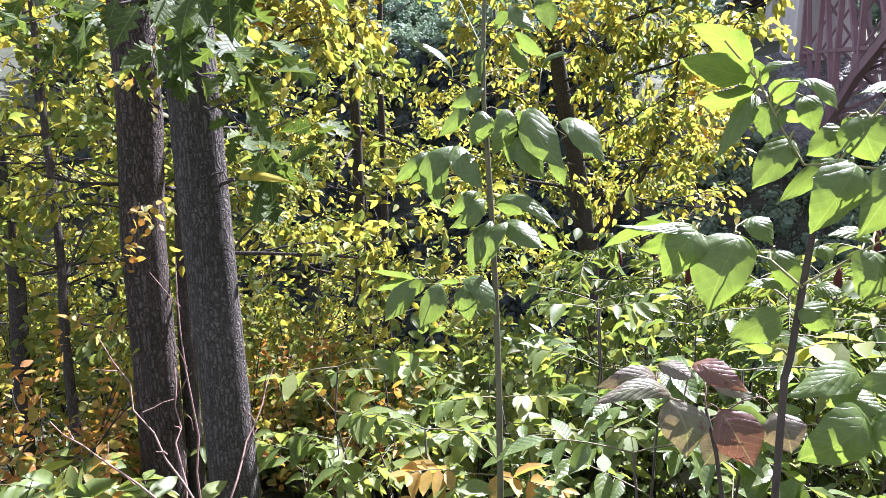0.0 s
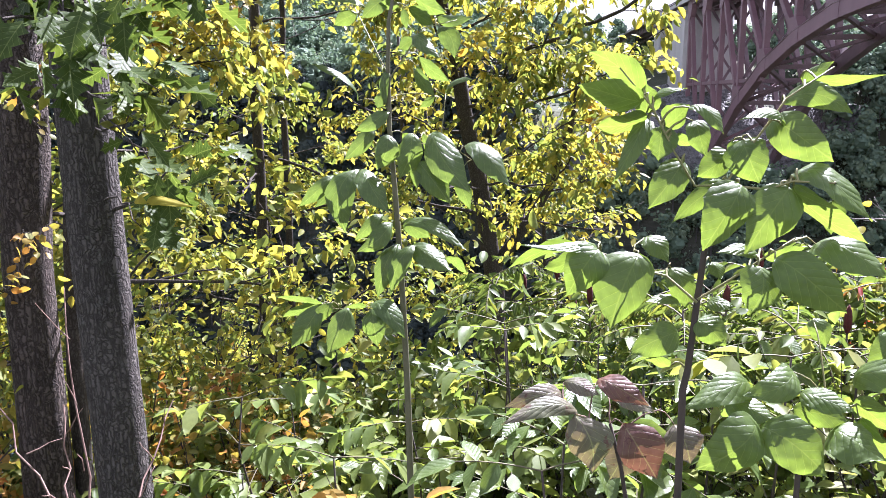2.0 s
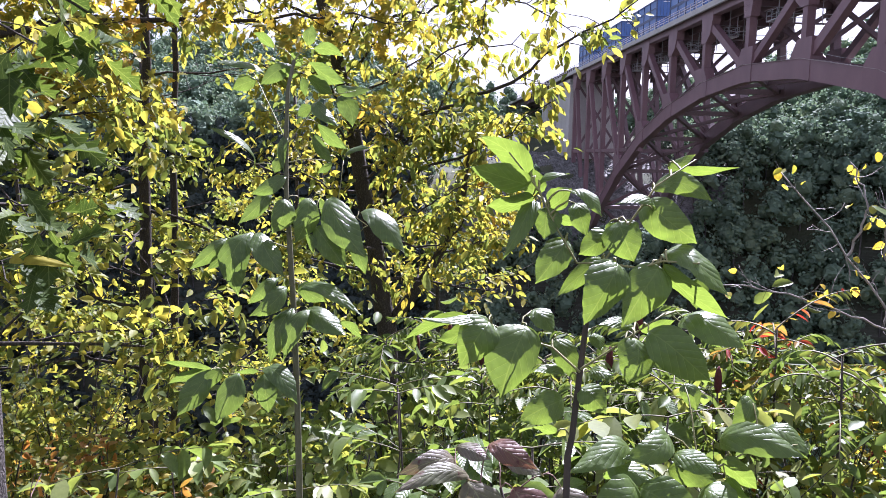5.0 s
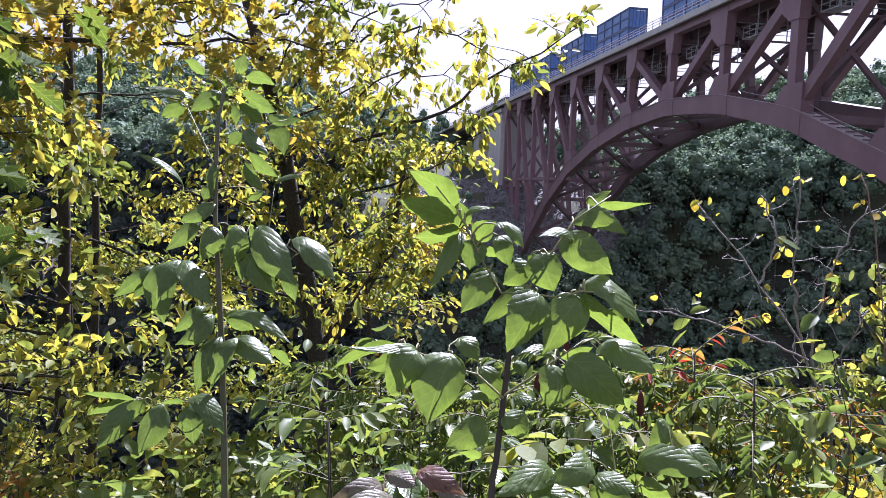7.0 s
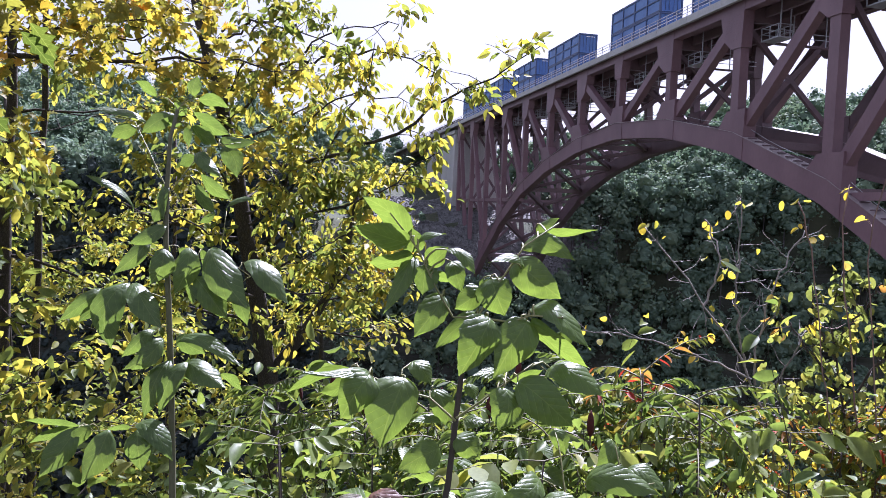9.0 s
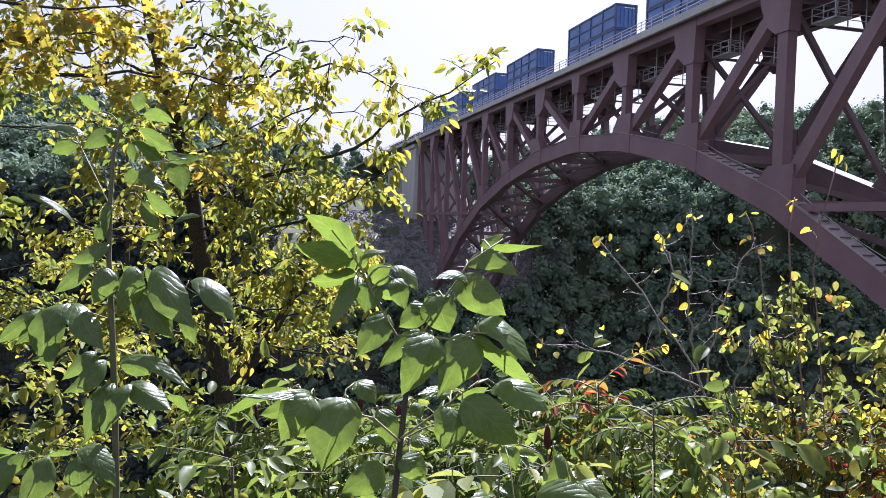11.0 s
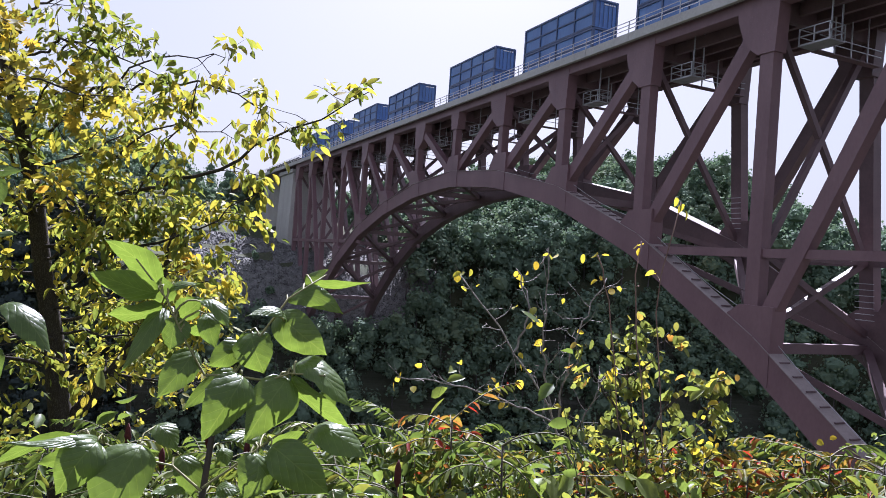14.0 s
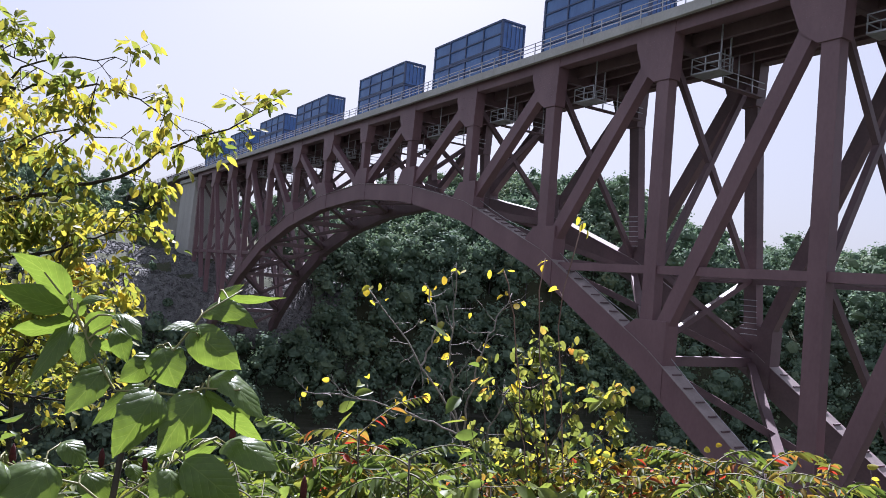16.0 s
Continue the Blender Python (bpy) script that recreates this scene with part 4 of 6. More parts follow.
def tree(name, label, trunks, limbs, mat_bark, mat_leaf, shape, size, width, per, seed, levels=2, crown_label="", hang=0.5, reach=0.05, forks=(3, 5), flat=0.5, spread=0.75, shrink=0.62, lean=(0, 0, 0.1), boughs=(), keep=1.0):
    """trunks: lines with radii at foot and top. limbs: (trunk, share of height, direction, length, radius)."""
    rng = np.random.default_rng(seed)
    np.random.seed(seed)
    t = thing(name, label, "tree", (0, 0, 0))
    tips, made = [], []
    for pts, r0, r1 in trunks:
        made.append(tube_arrays(pts, np.linspace(r0, r1, len(pts)), 14, 0.04))
    for v, f in made:
        link("trunk", mesh_of("trunk", v, f), mat_bark, t)
    for which, share, d, length, radius, *short in limbs:
        pts = trunks[which][0]
        k = share * (len(pts) - 1)
        i = min(int(k), len(pts) - 2)
        p = pts[i] + (pts[i + 1] - pts[i]) * (k - i)
        tubes = []
        branching(p, d, length, radius, levels, rng, tubes, tips, forks=forks, spread=spread, shrink=short[0] if short else shrink, lean=lean, level=0.4)
        v, f = joined(tubes)
        link("limb", mesh_of("limb", v, f), BARK_DARK, t)
    for pts, radius in boughs:
        bough(pts, radius, rng, tips, t)
    tips = [q for q in tips if rng.random() < keep]
    at, way = leaves_on(tips, per, rng, reach, hang)
    leaves("crown", at, way, np.full(len(at), size), width, shape, mat_leaf, t, crown_label, flat=flat, spread=0.2, jitter=0.42)
    print(name, len(at))
    return t


def ring(rng, count, low, high, length, radius, tilt=(-0.1, 0.35), which=0, bias=(0, 0, 0)):
    """Limbs all round a trunk between two shares of its height."""
    out = []
    for k in range(count):
        a = k * 2.4 + rng.uniform(-0.5, 0.5)
        s = low + (high - low) * (k + rng.uniform(0, 1)) / count
        d = (math.cos(a) + bias[0], math.sin(a) + bias[1], rng.uniform(*tilt) + bias[2])
        out.append((which, s, d, length * rng.uniform(0.7, 1.2) * (1.15 - 0.5 * s), radius * (1.1 - 0.6 * s)))
    return out


R = np.random.default_rng(3)

# two stout trunks beside the path
oak_a = trunk_line(-2.50, 3.94, 6.5, (0.34, 0.2), 12, 0.012, R)
oak_b = trunk_line(-1.575, 3.23, 6.5, (0.1, 0.06), 12, 0.006, R)
oak = tree("oak_tree", "grey ridged oak trunk with green lobed leaves", [(oak_b, 0.122, 0.09)],
     [(0, 0.30, (0.7, -0.4, 0.5), 0.5, 0.012), (0, 0.40, (0.8, -0.5, 0.3), 0.45, 0.01), (0, 0.42, (0.3, -0.8, 0.25), 0.6, 0.012), (0, 0.44, (-0.6, -0.6, 0.1), 0.8, 0.016), (0, 0.46, (0.9, -0.2, 0.1), 0.6, 0.012), (0, 0.5, (-0.2, -0.9, 0.0), 0.7, 0.014), (0, 0.36, (0.9, -0.1, 0.4), 0.4, 0.01)],
     BARK_OAK, OAK, "lobed", 0.17, 0.62, 1, 21, 1, "glossy green lobed leaves", 0.35, 0.03, (2, 4))
tree("cedar_trunk_tree", "dark fissured tree trunk with vines", [(oak_a, 0.135, 0.10)],
     [(0, 0.38, (0.5, -0.5, 0.3), 0.6, 0.012), (0, 0.26, (0.3, -0.8, 0.0), 0.35, 0.006), (0, 0.22, (-0.5, -0.6, 0.0), 0.3, 0.006), (0, 0.3, (0.4, -0.8, 0.1), 0.35, 0.006)],
     BARK_SHAG, ORANGE, "ovate", 0.055, 0.7, 2, 22, 1, "pinkish vine leaves on the bark", 0.6, 0.03, (2, 4))
third = np.array([(-2.33, 4.05, gz(-2.33, 4.05) - 0.1), (-2.36, 4.19, 0.22), (-2.39, 4.35, 0.95), (-2.41, 4.5, 1.61), (-2.47, 4.65, 2.5), (-2.5, 4.8, 3.6)])
slim_a = np.array([(-3.25, 4.1, gz(-3.25, 4.1) - 0.1), (-3.36, 4.3, 0.1), (-3.44, 4.48, 0.67), (-3.55, 4.64, 1.43), (-3.62, 4.8, 2.6), (-3.7, 4.9, 3.6)])
slim_b = np.array([(-4.4, 4.8, gz(-4.4, 4.8) - 0.1), (-4.53, 5.2, 0.24), (-4.6, 5.3, 1.4), (-4.68, 5.4, 3.8)])
tree("slim_tree", "slim dark tree trunk behind the oak", [(third, 0.055, 0.035)], ring(R, 7, 0.25, 0.95, 1.3, 0.02), BARK_DARK, YELLOW, "ovate", 0.085, 0.5, 3, 23, 2, "yellow green leaves", 0.7)
tree("slim_tree", "thin crooked dark stem with sparse yellow green leaves", [(slim_a, 0.036, 0.016)], ring(R, 9, 0.2, 0.95, 1.0, 0.014), BARK_DARK, YELLOW, "ovate", 0.085, 0.5, 3, 24, 2, "yellow green leaves", 0.7)
tree("slim_tree", "dark slender trunk at the edge of the thicket", [(slim_b, 0.075, 0.05)], ring(R, 7, 0.3, 0.95, 1.1, 0.018), BARK_DARK, GREEN, "ovate", 0.085, 0.5, 3, 25, 2, "green leaves", 0.7)

# yellowing trees at the gorge edge
m_line = trunk_line(-2.95, 9.3, 4.6, (-0.1, 0.2), 12, 0.03, R)
tree("yellow_tree", "slender tree with drooping yellow green leaves", [(m_line, 0.105, 0.05), (m_line + (0.28, 0.25, 0), 0.07, 0.03)],
     ring(R, 26, 0.12, 0.95, 2.0, 0.03, (-0.1, 0.2), 0, (0, -0.25, 0)), BARK_DARK, YELLOW, "ovate", 0.135, 0.48, 3, 31, 2, "yellow green leaves in hanging rows", 0.7, boughs=[([(-2.95, 9.3, 4.0), (-2.3, 8.6, 4.35), (-1.4, 8.2, 4.4)], 0.025), ([(-2.95, 9.3, 4.2), (-3.2, 8.2, 4.4), (-3.0, 7.4, 4.3)], 0.025), ([(-2.95, 9.3, 3.5), (-2.2, 8.8, 3.8), (-1.2, 8.7, 3.95)], 0.025), ([(-2.95, 9.3, 3.7), (-3.6, 8.3, 3.9), (-4.0, 7.6, 3.8)], 0.025)])
fork = np.array([(0.12, 9.95, gz(0.12, 9.95) - 0.2), (0.05, 9.95, -0.6), (-0.05, 9.9, 0.0), (-0.12, 9.8, 0.6), (-0.3, 9.7, 1.5), (-0.42, 9.6, 2.3), (-0.62, 9.5, 3.1), (-0.85, 9.4, 4.0), (-0.95, 9.35, 4.6), (-1.0, 9.3, 5.3)])
arm = np.array([(0.05, 9.95, -0.45), (0.35, 9.85, -0.05), (0.6, 9.7, 0.35), (0.8, 9.5, 0.75), (0.98, 9.3, 1.4), (1.1, 9.2, 2.2)])
t_limbs = ring(R, 12, 0.22, 0.72, 1.5, 0.03, (-0.05, 0.2), 0, (0.1, 0.2, 0)) + ring(R, 6, 0.5, 1.0, 0.9, 0.02, (-0.1, 0.4), 1, (0.1, -0.1, 0))
t_boughs = [
    ([(-0.62, 9.23, 3.80), (-0.20, 8.73, 3.85), (0.36, 8.30, 3.70), (0.71, 8.01, 3.49)], 0.018),
    ([(-0.66, 9.15, 3.97), (-1.11, 8.84, 3.94), (-1.65, 8.63, 3.76)], 0.018),
    ([(-0.57, 9.30, 3.42), (-1.12, 8.91, 3.50), (-1.76, 8.63, 3.33), (-2.25, 8.42, 3.14)], 0.02),
    ([(-0.67, 9.16, 4.10), (-0.33, 8.79, 4.28), (0.11, 8.49, 4.24)], 0.018),
    ([(-0.63, 9.23, 3.66), (-0.97, 8.69, 3.77), (-1.29, 8.23, 3.46), (-1.78, 8.03, 3.43)], 0.018),
    ([(-0.34, 9.70, 2.25), (0.41, 9.14, 2.24), (0.88, 8.68, 2.47), (1.24, 8.26, 2.56), (1.56, 7.84, 2.79), (1.80, 7.45, 2.94), (2.12, 7.04, 3.16), (2.46, 6.63, 3.43)], 0.034),
    ([(-0.56, 9.58, 3.21), (0.11, 9.06, 3.45), (0.88, 8.39, 3.51), (1.31, 7.94, 3.44), (1.68, 7.61, 3.20), (1.82, 7.45, 3.00)], 0.022),
    ([(-0.15, 9.72, 1.29), (0.36, 9.14, 1.67), (0.55, 8.78, 2.17), (0.85, 8.39, 2.73), (1.05, 8.12, 3.17), (1.13, 8.00, 3.58)], 0.024),
    ([(-0.14, 9.71, 1.08), (0.43, 9.12, 1.68), (0.90, 8.56, 1.82), (1.33, 8.11, 2.03), (1.58, 7.83, 2.29), (1.81, 7.65, 2.47)], 0.024),
    ([(-0.51, 9.66, 2.78), (-0.07, 9.11, 3.22), (0.46, 8.53, 3.61), (0.90, 8.08, 3.73), (1.30, 7.74, 3.69)], 0.02),
    ([(-0.66, 9.52, 3.69), (-0.33, 9.11, 3.83), (-0.02, 8.69, 3.84), (0.39, 8.25, 3.84)], 0.018),
    ([(-0.28, 9.66, 1.50), (0.11, 9.02, 1.79), (0.38, 8.64, 2.69), (0.66, 8.35, 2.99), (1.48, 7.77, 3.04)], 0.02),
    ([(-0.12, 9.80, 0.65), (0.69, 9.12, 0.74), (1.19, 8.77, 1.32), (1.64, 8.42, 1.68)], 0.018),
    ([(-0.20, 9.73, 0.94), (0.44, 8.90, 1.16), (1.02, 8.41, 1.59)], 0.018),
    ([(-0.33, 9.69, 1.91), (-0.65, 9.27, 2.21), (-1.03, 8.98, 2.36), (-1.41, 8.68, 2.32)], 0.018),
    ([(-0.44, 9.63, 2.45), (-0.85, 9.24, 2.78), (-1.16, 9.03, 2.79), (-1.54, 8.73, 2.84)], 0.018),
    ([(-0.21, 9.73, 1.08), (-0.63, 9.35, 1.43), (-1.09, 9.19, 1.61), (-1.37, 8.86, 1.55)], 0.018),
]
tree("forked_tree", "forked dark tree with airy yellow green foliage", [(fork, 0.14, 0.05), (arm, 0.085, 0.03)], t_limbs,
     BARK_DARK, YELLOW, "ovate", 0.13, 0.45, 2, 32, 2, "yellow green pointed leaves", 0.8, forks=(3, 6), boughs=t_boughs, keep=0.95)
for k, (x, y, top, seed) in enumerate(((-5.4, 10.2, 3.6, 41), (-7.2, 8.6, 3.2, 42), (-1.4, 12.4, 2.8, 43), (-4.6, 7.2, 3.0, 44), (-9.0, 12.5, 4.2, 45), (-6.2, 14.0, 4.2, 46), (0.9, 11.4, 0.9, 47), (-3.9, 12.0, 3.2, 48), (-8.6, 6.4, 3.0, 49), (-6.2, 5.6, 2.6, 50))):
    ln = trunk_line(x, y, top, R.normal(0, 0.25, 2), 10, 0.04, R)
    tree("yellow_tree", "slim tree with yellow green autumn leaves", [(ln, 0.07, 0.025)], ring(R, 17, 0.1, 0.98, 1.9, 0.025, (-0.1, 0.3)), BARK_DARK, YELLOW, "ovate", 0.118, 0.5, 3, seed, 2, "yellow green leaves", 0.75)

# orange maple reaching over from the side
mp = trunk_line(-4.3, 8.2, 4.6, (-0.2, 0.0), 10, 0.03, R)
m_boughs = [
    ([(-4.3, 8.2, 2.95), (-2.8, 7.9, 3.1), (-1.2, 7.6, 3.15), (0.4, 7.3, 3.1)], 0.04),
    ([(-4.3, 8.2, 3.4), (-2.8, 7.3, 3.6), (-1.0, 7.0, 3.6), (-0.5, 6.95, 3.5)], 0.035),
    ([(-4.3, 8.2, 3.9), (-2.5, 7.6, 4.1), (-0.6, 7.3, 4.0)], 0.03),
    ([(-4.35, 8.2, 2.5), (-3.3, 7.4, 2.7), (-2.3, 7.0, 2.65)], 0.02),
    ([(-4.3, 8.2, 3.2), (-3.6, 6.6, 3.4), (-2.4, 5.9, 3.3), (-1.5, 5.6, 3.1)], 0.025),
    ([(-4.3, 8.2, 4.3), (-3.4, 7.6, 4.5), (-1.8, 7.0, 4.3)], 0.025),
    ([(-4.3, 8.2, 3.6), (-3.2, 8.0, 3.5), (-1.9, 7.9, 3.4), (-0.6, 7.9, 3.7)], 0.025),
]
tree("maple_tree", "maple tree with orange and yellow turning leaves", [(mp, 0.08, 0.05)],
     [(0, 0.66, (0.9, 0.1, 0.12), 1.6, 0.04, 0.6), (0, 0.8, (0.9, 0.2, 0.12), 1.6, 0.035, 0.6), (0, 0.94, (0.9, 0.0, 0.05), 1.6, 0.03, 0.6), (0, 0.8, (-0.6, -0.7, 0.1), 1.2, 0.03, 0.6)],
     BARK_DARK, MAPLE, "star", 0.12, 0.85, 2, 61, 2, "orange yellow star shaped leaves", 0.4, boughs=m_boughs)


# ---------------------------------------------------------------- undergrowth
def shrub(name, label, x, y, h, r, stems, mat, shape, size, width, per, seed, stem_mat=None, levels=1, spread=0.8, hang=0.35, category="shrub", flat=0.7, thick=0.012, group="", keep=1.0):
    rng = np.random.default_rng(seed)
    np.random.seed(seed)
    s = thing(name, label, category, (0, 0, 0), group)
    tips = []
    z = gz(x, y) - 0.05
    for _ in range(stems):
        a, k = rng.uniform(0, 6.28), rng.uniform(0.1, 1)
        d = (math.cos(a) * k * r / h, math.sin(a) * k * r / h, 1.0)
        tubes = []
        branching((x + rng.normal(0, 0.12), y + rng.normal(0, 0.12), z), d, h * rng.uniform(0.6, 1.0), thick, levels, rng, tubes, tips, forks=(3, 6), shrink=0.5, spread=spread)
        v, f = joined(tubes)
        link("stem", mesh_of("stem", v, f), stem_mat or BARK_DARK, s)
    if per:
        at, way = leaves_on(tips, per, rng, 0.04, hang)
        held = np.repeat(rng.random(len(at) // per) < keep, per)
        at, way = at[held], way[held]
        leaves("foliage", at, way, np.full(len(at), size), width, shape, mat, s, flat=flat)
    return s


def frond_arrays(base, way, length, pairs, leaf, rng, sag=0.07):
    """Leaflet bases and directions of one arching pinnate leaf, and its stalk."""
    way = np.asarray(way, float) / np.linalg.norm(way)
    pts, d, p = [np.asarray(base, float)], way.copy(), np.asarray(base, float)
    for _ in range(pairs + 2):
        d = d + np.array((0, 0, -sag)) + rng.normal(0, 0.02, 3)
        d /= np.linalg.norm(d)
        p = p + d * length / (pairs + 2)
        pts.append(p)
    at, dirs, size = [], [], []
    for i in range(2, pairs + 3):
        t = pts[i] - pts[i - 1]
        t /= np.linalg.norm(t)
        side = np.cross(t, (0, 0, 1.0))
        side /= np.linalg.norm(side) + 1e-9
        k = math.sin(math.pi * (0.18 + 0.74 * (i - 2) / pairs))
        for sgn in (-1, 1):
            at.append(pts[i])
            dirs.append(side * sgn + t * 0.55 + np.array((0, 0, -0.5)))
            size.append(leaf * (0.55 + 0.5 * k))
    at.append(pts[-1]), dirs.append(d), size.append(leaf * 0.7)
    return pts, np.array(at), np.array(dirs), np.array(size)


def sumac(x, y, h, fronds, mat, seed, cone=False, length=0.5, leaf=0.10, label="sumac shrub with green pinnate leaves", lean=(0, 0)):
    rng = np.random.default_rng(seed)
    np.random.seed(seed)
    s = thing("sumac_shrub", label, "shrub", (0, 0, 0), "sumac shrubs")
    z = gz(x, y)
    stem = bent((x, y, z - 0.05), (x + lean[0], y + lean[1], z + h), 7, 0, 0.03)
    v, f = tube_arrays(stem, np.linspace(0.014, 0.004, 7), 6)
    link("stem", mesh_of("stem", v, f), STEM, s)
    for k in range(fronds):
        a = 2.4 * k + rng.uniform(-0.4, 0.4)
        base = stem[-1] - (0, 0, 0.035 * k)
        w = (math.cos(a), math.sin(a), rng.uniform(0.1, 1.1))
        pts, at, dirs, size = frond_arrays(base, w, length * rng.uniform(0.75, 1.15), int(rng.integers(9, 14)), leaf, rng, rng.uniform(0.05, 0.15))
        v, f = tube_arrays(pts, np.linspace(0.005, 0.002, len(pts)), 4)
        stalk = link("frond_stalk", mesh_of("frond_stalk", v, f), STALK, s)
        leaves("frond", at, dirs, size, 0.31, "lance", mat, stalk, flat=0.6, spread=0.15)
    if cone:
        tip = stem[-1]
        rr = np.array((0.006, 0.017, 0.02, 0.018, 0.013, 0.003))
        hh = np.linspace(0, 0.13, 6)
        v, f = tube_arrays([tip + (0, 0, q) for q in hh], rr, 9, 0.18)
        link("seed_cone", mesh_of("seed_cone", v, f), CONE, s, "dark red fuzzy seed cone")
    return s


def near_polar(az, dist):
    return 0.25 + dist * math.sin(radians(az)), 0.15 + dist * math.cos(radians(az))


U = np.random.default_rng(77)


def top_height(x, y, az, dist, drop=0.0, least=0.3, most=2.0):
    """How tall a plant is whose top just reaches the lie of the thicket there."""
    lie = np.interp(az, (-46, -30, -20, -10, 0, 10, 20, 30, 40, 50, 65), (-20, -21, -19, -18, -14.5, -13.5, -12.5, -12.5, -12.5, -10.2, -10.2))
    return float(np.clip(1.82 + dist * math.tan(radians(lie - drop)) - gz(x, y), least, most))


# leafy green shrubs in front, thick as a hedge
for k in range(56):
    az = -44 + 104 * ((k * 0.618) % 1.0)
    dist = 2.7 + 5.0 * ((k * 0.377) % 1.0)
    if -36 < az < -26 and dist < 4.6:
        continue
    x, y = near_polar(az, dist)
    shrub("leafy_shrub", "low shrub with mixed green leaves", x, y, top_height(x, y, az, dist, U.uniform(0, 5)) * 0.85, 0.6, 7, GREEN, "lance" if k % 3 else "ovate", U.uniform(0.10, 0.15) * (0.68 if az > 4 else 1.0), 0.5, 2, 200 + k, levels=1, group="undergrowth shrubs")
# orange brown shrubs under the trees
for k, (az, dist) in enumerate(((-24, 5.2), (-21, 4.8), (-28, 6.0), (-42, 4.6), (-45, 4.2), (-38, 5.8), (-18, 6.0))):
    x, y = near_polar(az, dist)
    shrub("orange_shrub", "shrub with orange and brown turning leaves", x, y, U.uniform(0.9, 1.3), 0.7, 6, ORANGE, "ovate", 0.08, 0.6, 3, 300 + k, levels=1, group="turning shrubs")
# thin saplings with yellow leaves further down the slope
for k in range(16):
    az = -46 + 56 * ((k * 0.618 + 0.3) % 1.0)
    x, y = near_polar(az, 6.0 + 3.5 * ((k * 0.41) % 1.0))
    shrub("yellow_shrub", "tall shrub with yellow green leaves", x, y, U.uniform(1.3, 2.2), 0.8, 6, YELLOW, "ovate", 0.1, 0.5, 3, 330 + k, levels=1, group="yellow shrubs")
# sumac thicket
for k, (az, dist, h, cone) in enumerate(((1, 5.4, 1.05, True), (3.5, 5.0, 0.95, True), (6, 4.6, 0.8, True), (-1.5, 4.9, 0.8, False), (9, 5.2, 0.85, True), (12, 4.4, 0.7, True), (15, 5.0, 0.8, False), (18, 4.2, 0.75, True), (21, 4.8, 0.85, False), (24, 4.4, 0.85, False), (5, 6.2, 1.0, True), (14, 6.2, 0.9, False), (20, 6.0, 0.95, False), (27, 5.2, 1.0, False))):
    x, y = near_polar(az, dist)
    sumac(x, y, top_height(x, y, az, dist, -1.0 + 3 * (k % 3 == 2)), 9, SUMAC, 400 + k, cone)
for k, (az, dist, h) in enumerate(((27.5, 4.0, 1.05), (29.5, 4.4, 0.85), (25.5, 4.2, 0.8), (31.5, 4.2, 0.6), (46, 4.6, 0.65), (49, 4.4, 0.75), (52.5, 4.3, 0.9), (55, 4.7, 0.85), (58, 4.3, 0.8), (61, 4.6, 0.8), (50.5, 5.2, 0.8), (64, 4.4, 0.8), (43, 4.9, 0.7))):
    x, y = near_polar(az, dist)
    sumac(x, y, top_height(x, y, az, dist, 1.0 * (k % 3) - (2.5 if k == 0 else 0)) - 0.05, 8, SUMAC_RED if k % 2 == 0 or k > 4 else SUMAC, 430 + k, False, 0.42, 0.085, "sumac shrub with reddening yellow green leaves")
for k in range(16):
    az = 10 + 54 * ((k * 0.618 + 0.4) % 1.0)
    dist = 3.5 + 1.6 * ((k * 0.37) % 1.0)
    x, y = near_polar(az, dist)
    sumac(x, y, top_height(x, y, az, dist, 0.5 + 1.2 * (k % 4)), 9, SUMAC if az < 30 or k % 3 == 0 else SUMAC_RED, 460 + k, az < 26 and k % 3 == 0, 0.45, 0.085, "sumac shrub with arching pinnate leaves")
# nearly bare shrub, a pale leafed one and thin wands above them
def bush(name, label, lines, mat, leaf, width, per, seed, twig, every, shoot, keep, radius=0.012, ends=0.0):
    """A shrub on given stems: fine side shoots, leaves on a share of them, and tufts of leaves at the stems' ends."""
    rng = np.random.default_rng(seed)
    np.random.seed(seed)
    s = thing(name, label, "shrub", (0, 0, 0))
    tips, tufts = [], []
    for k, pts in enumerate(lines):
        if k == 0 or pts[0][2] < 0.3:
            pts = [(pts[0][0], pts[0][1], gz(pts[0][0], pts[0][1]) - 0.05)] + list(pts)
        bough(pts, radius if k == 0 else radius * 0.6, rng, tips, s, every, shoot, twig, 0.25, 0.008, 0.0035, 0.15)
        if rng.random() < ends:
            tufts += [(np.asarray(pts[-1]) + rng.normal(0, 0.03, 3), np.asarray(pts[-1]) - np.asarray(pts[-2])) for _ in range(3)]
    tips = [q for q in tips if rng.random() < keep] + tufts
    at, way = leaves_on(tips, per, rng, 0.02, 0.9)
    leaves("foliage", at, way, np.full(len(at), leaf), width, "round", mat, s, flat=0.3)
    return s


BARE_STEMS = [
    [(3.31, 4.13, -0.02), (3.21, 4.11, 0.52), (3.01, 4.16, 0.97), (2.76, 4.24, 1.32), (2.55, 4.29, 1.60), (2.41, 4.37, 1.79)],
    [(3.03, 4.15, 0.91), (2.89, 4.09, 1.34), (2.86, 4.04, 1.69), (2.83, 3.99, 1.94)],
    [(3.07, 4.13, 0.82), (3.13, 4.13, 1.30), (3.24, 4.10, 1.61), (3.35, 4.08, 1.81)],
    [(3.06, 4.14, 0.86), (2.74, 4.21, 0.98), (2.40, 4.30, 1.08), (2.07, 4.45, 1.09)],
    [(2.78, 4.23, 1.29), (2.86, 4.22, 1.58), (2.80, 4.31, 1.82)],
    [(3.13, 4.10, 0.68), (3.17, 3.94, 1.00), (3.21, 3.84, 1.20)],
]
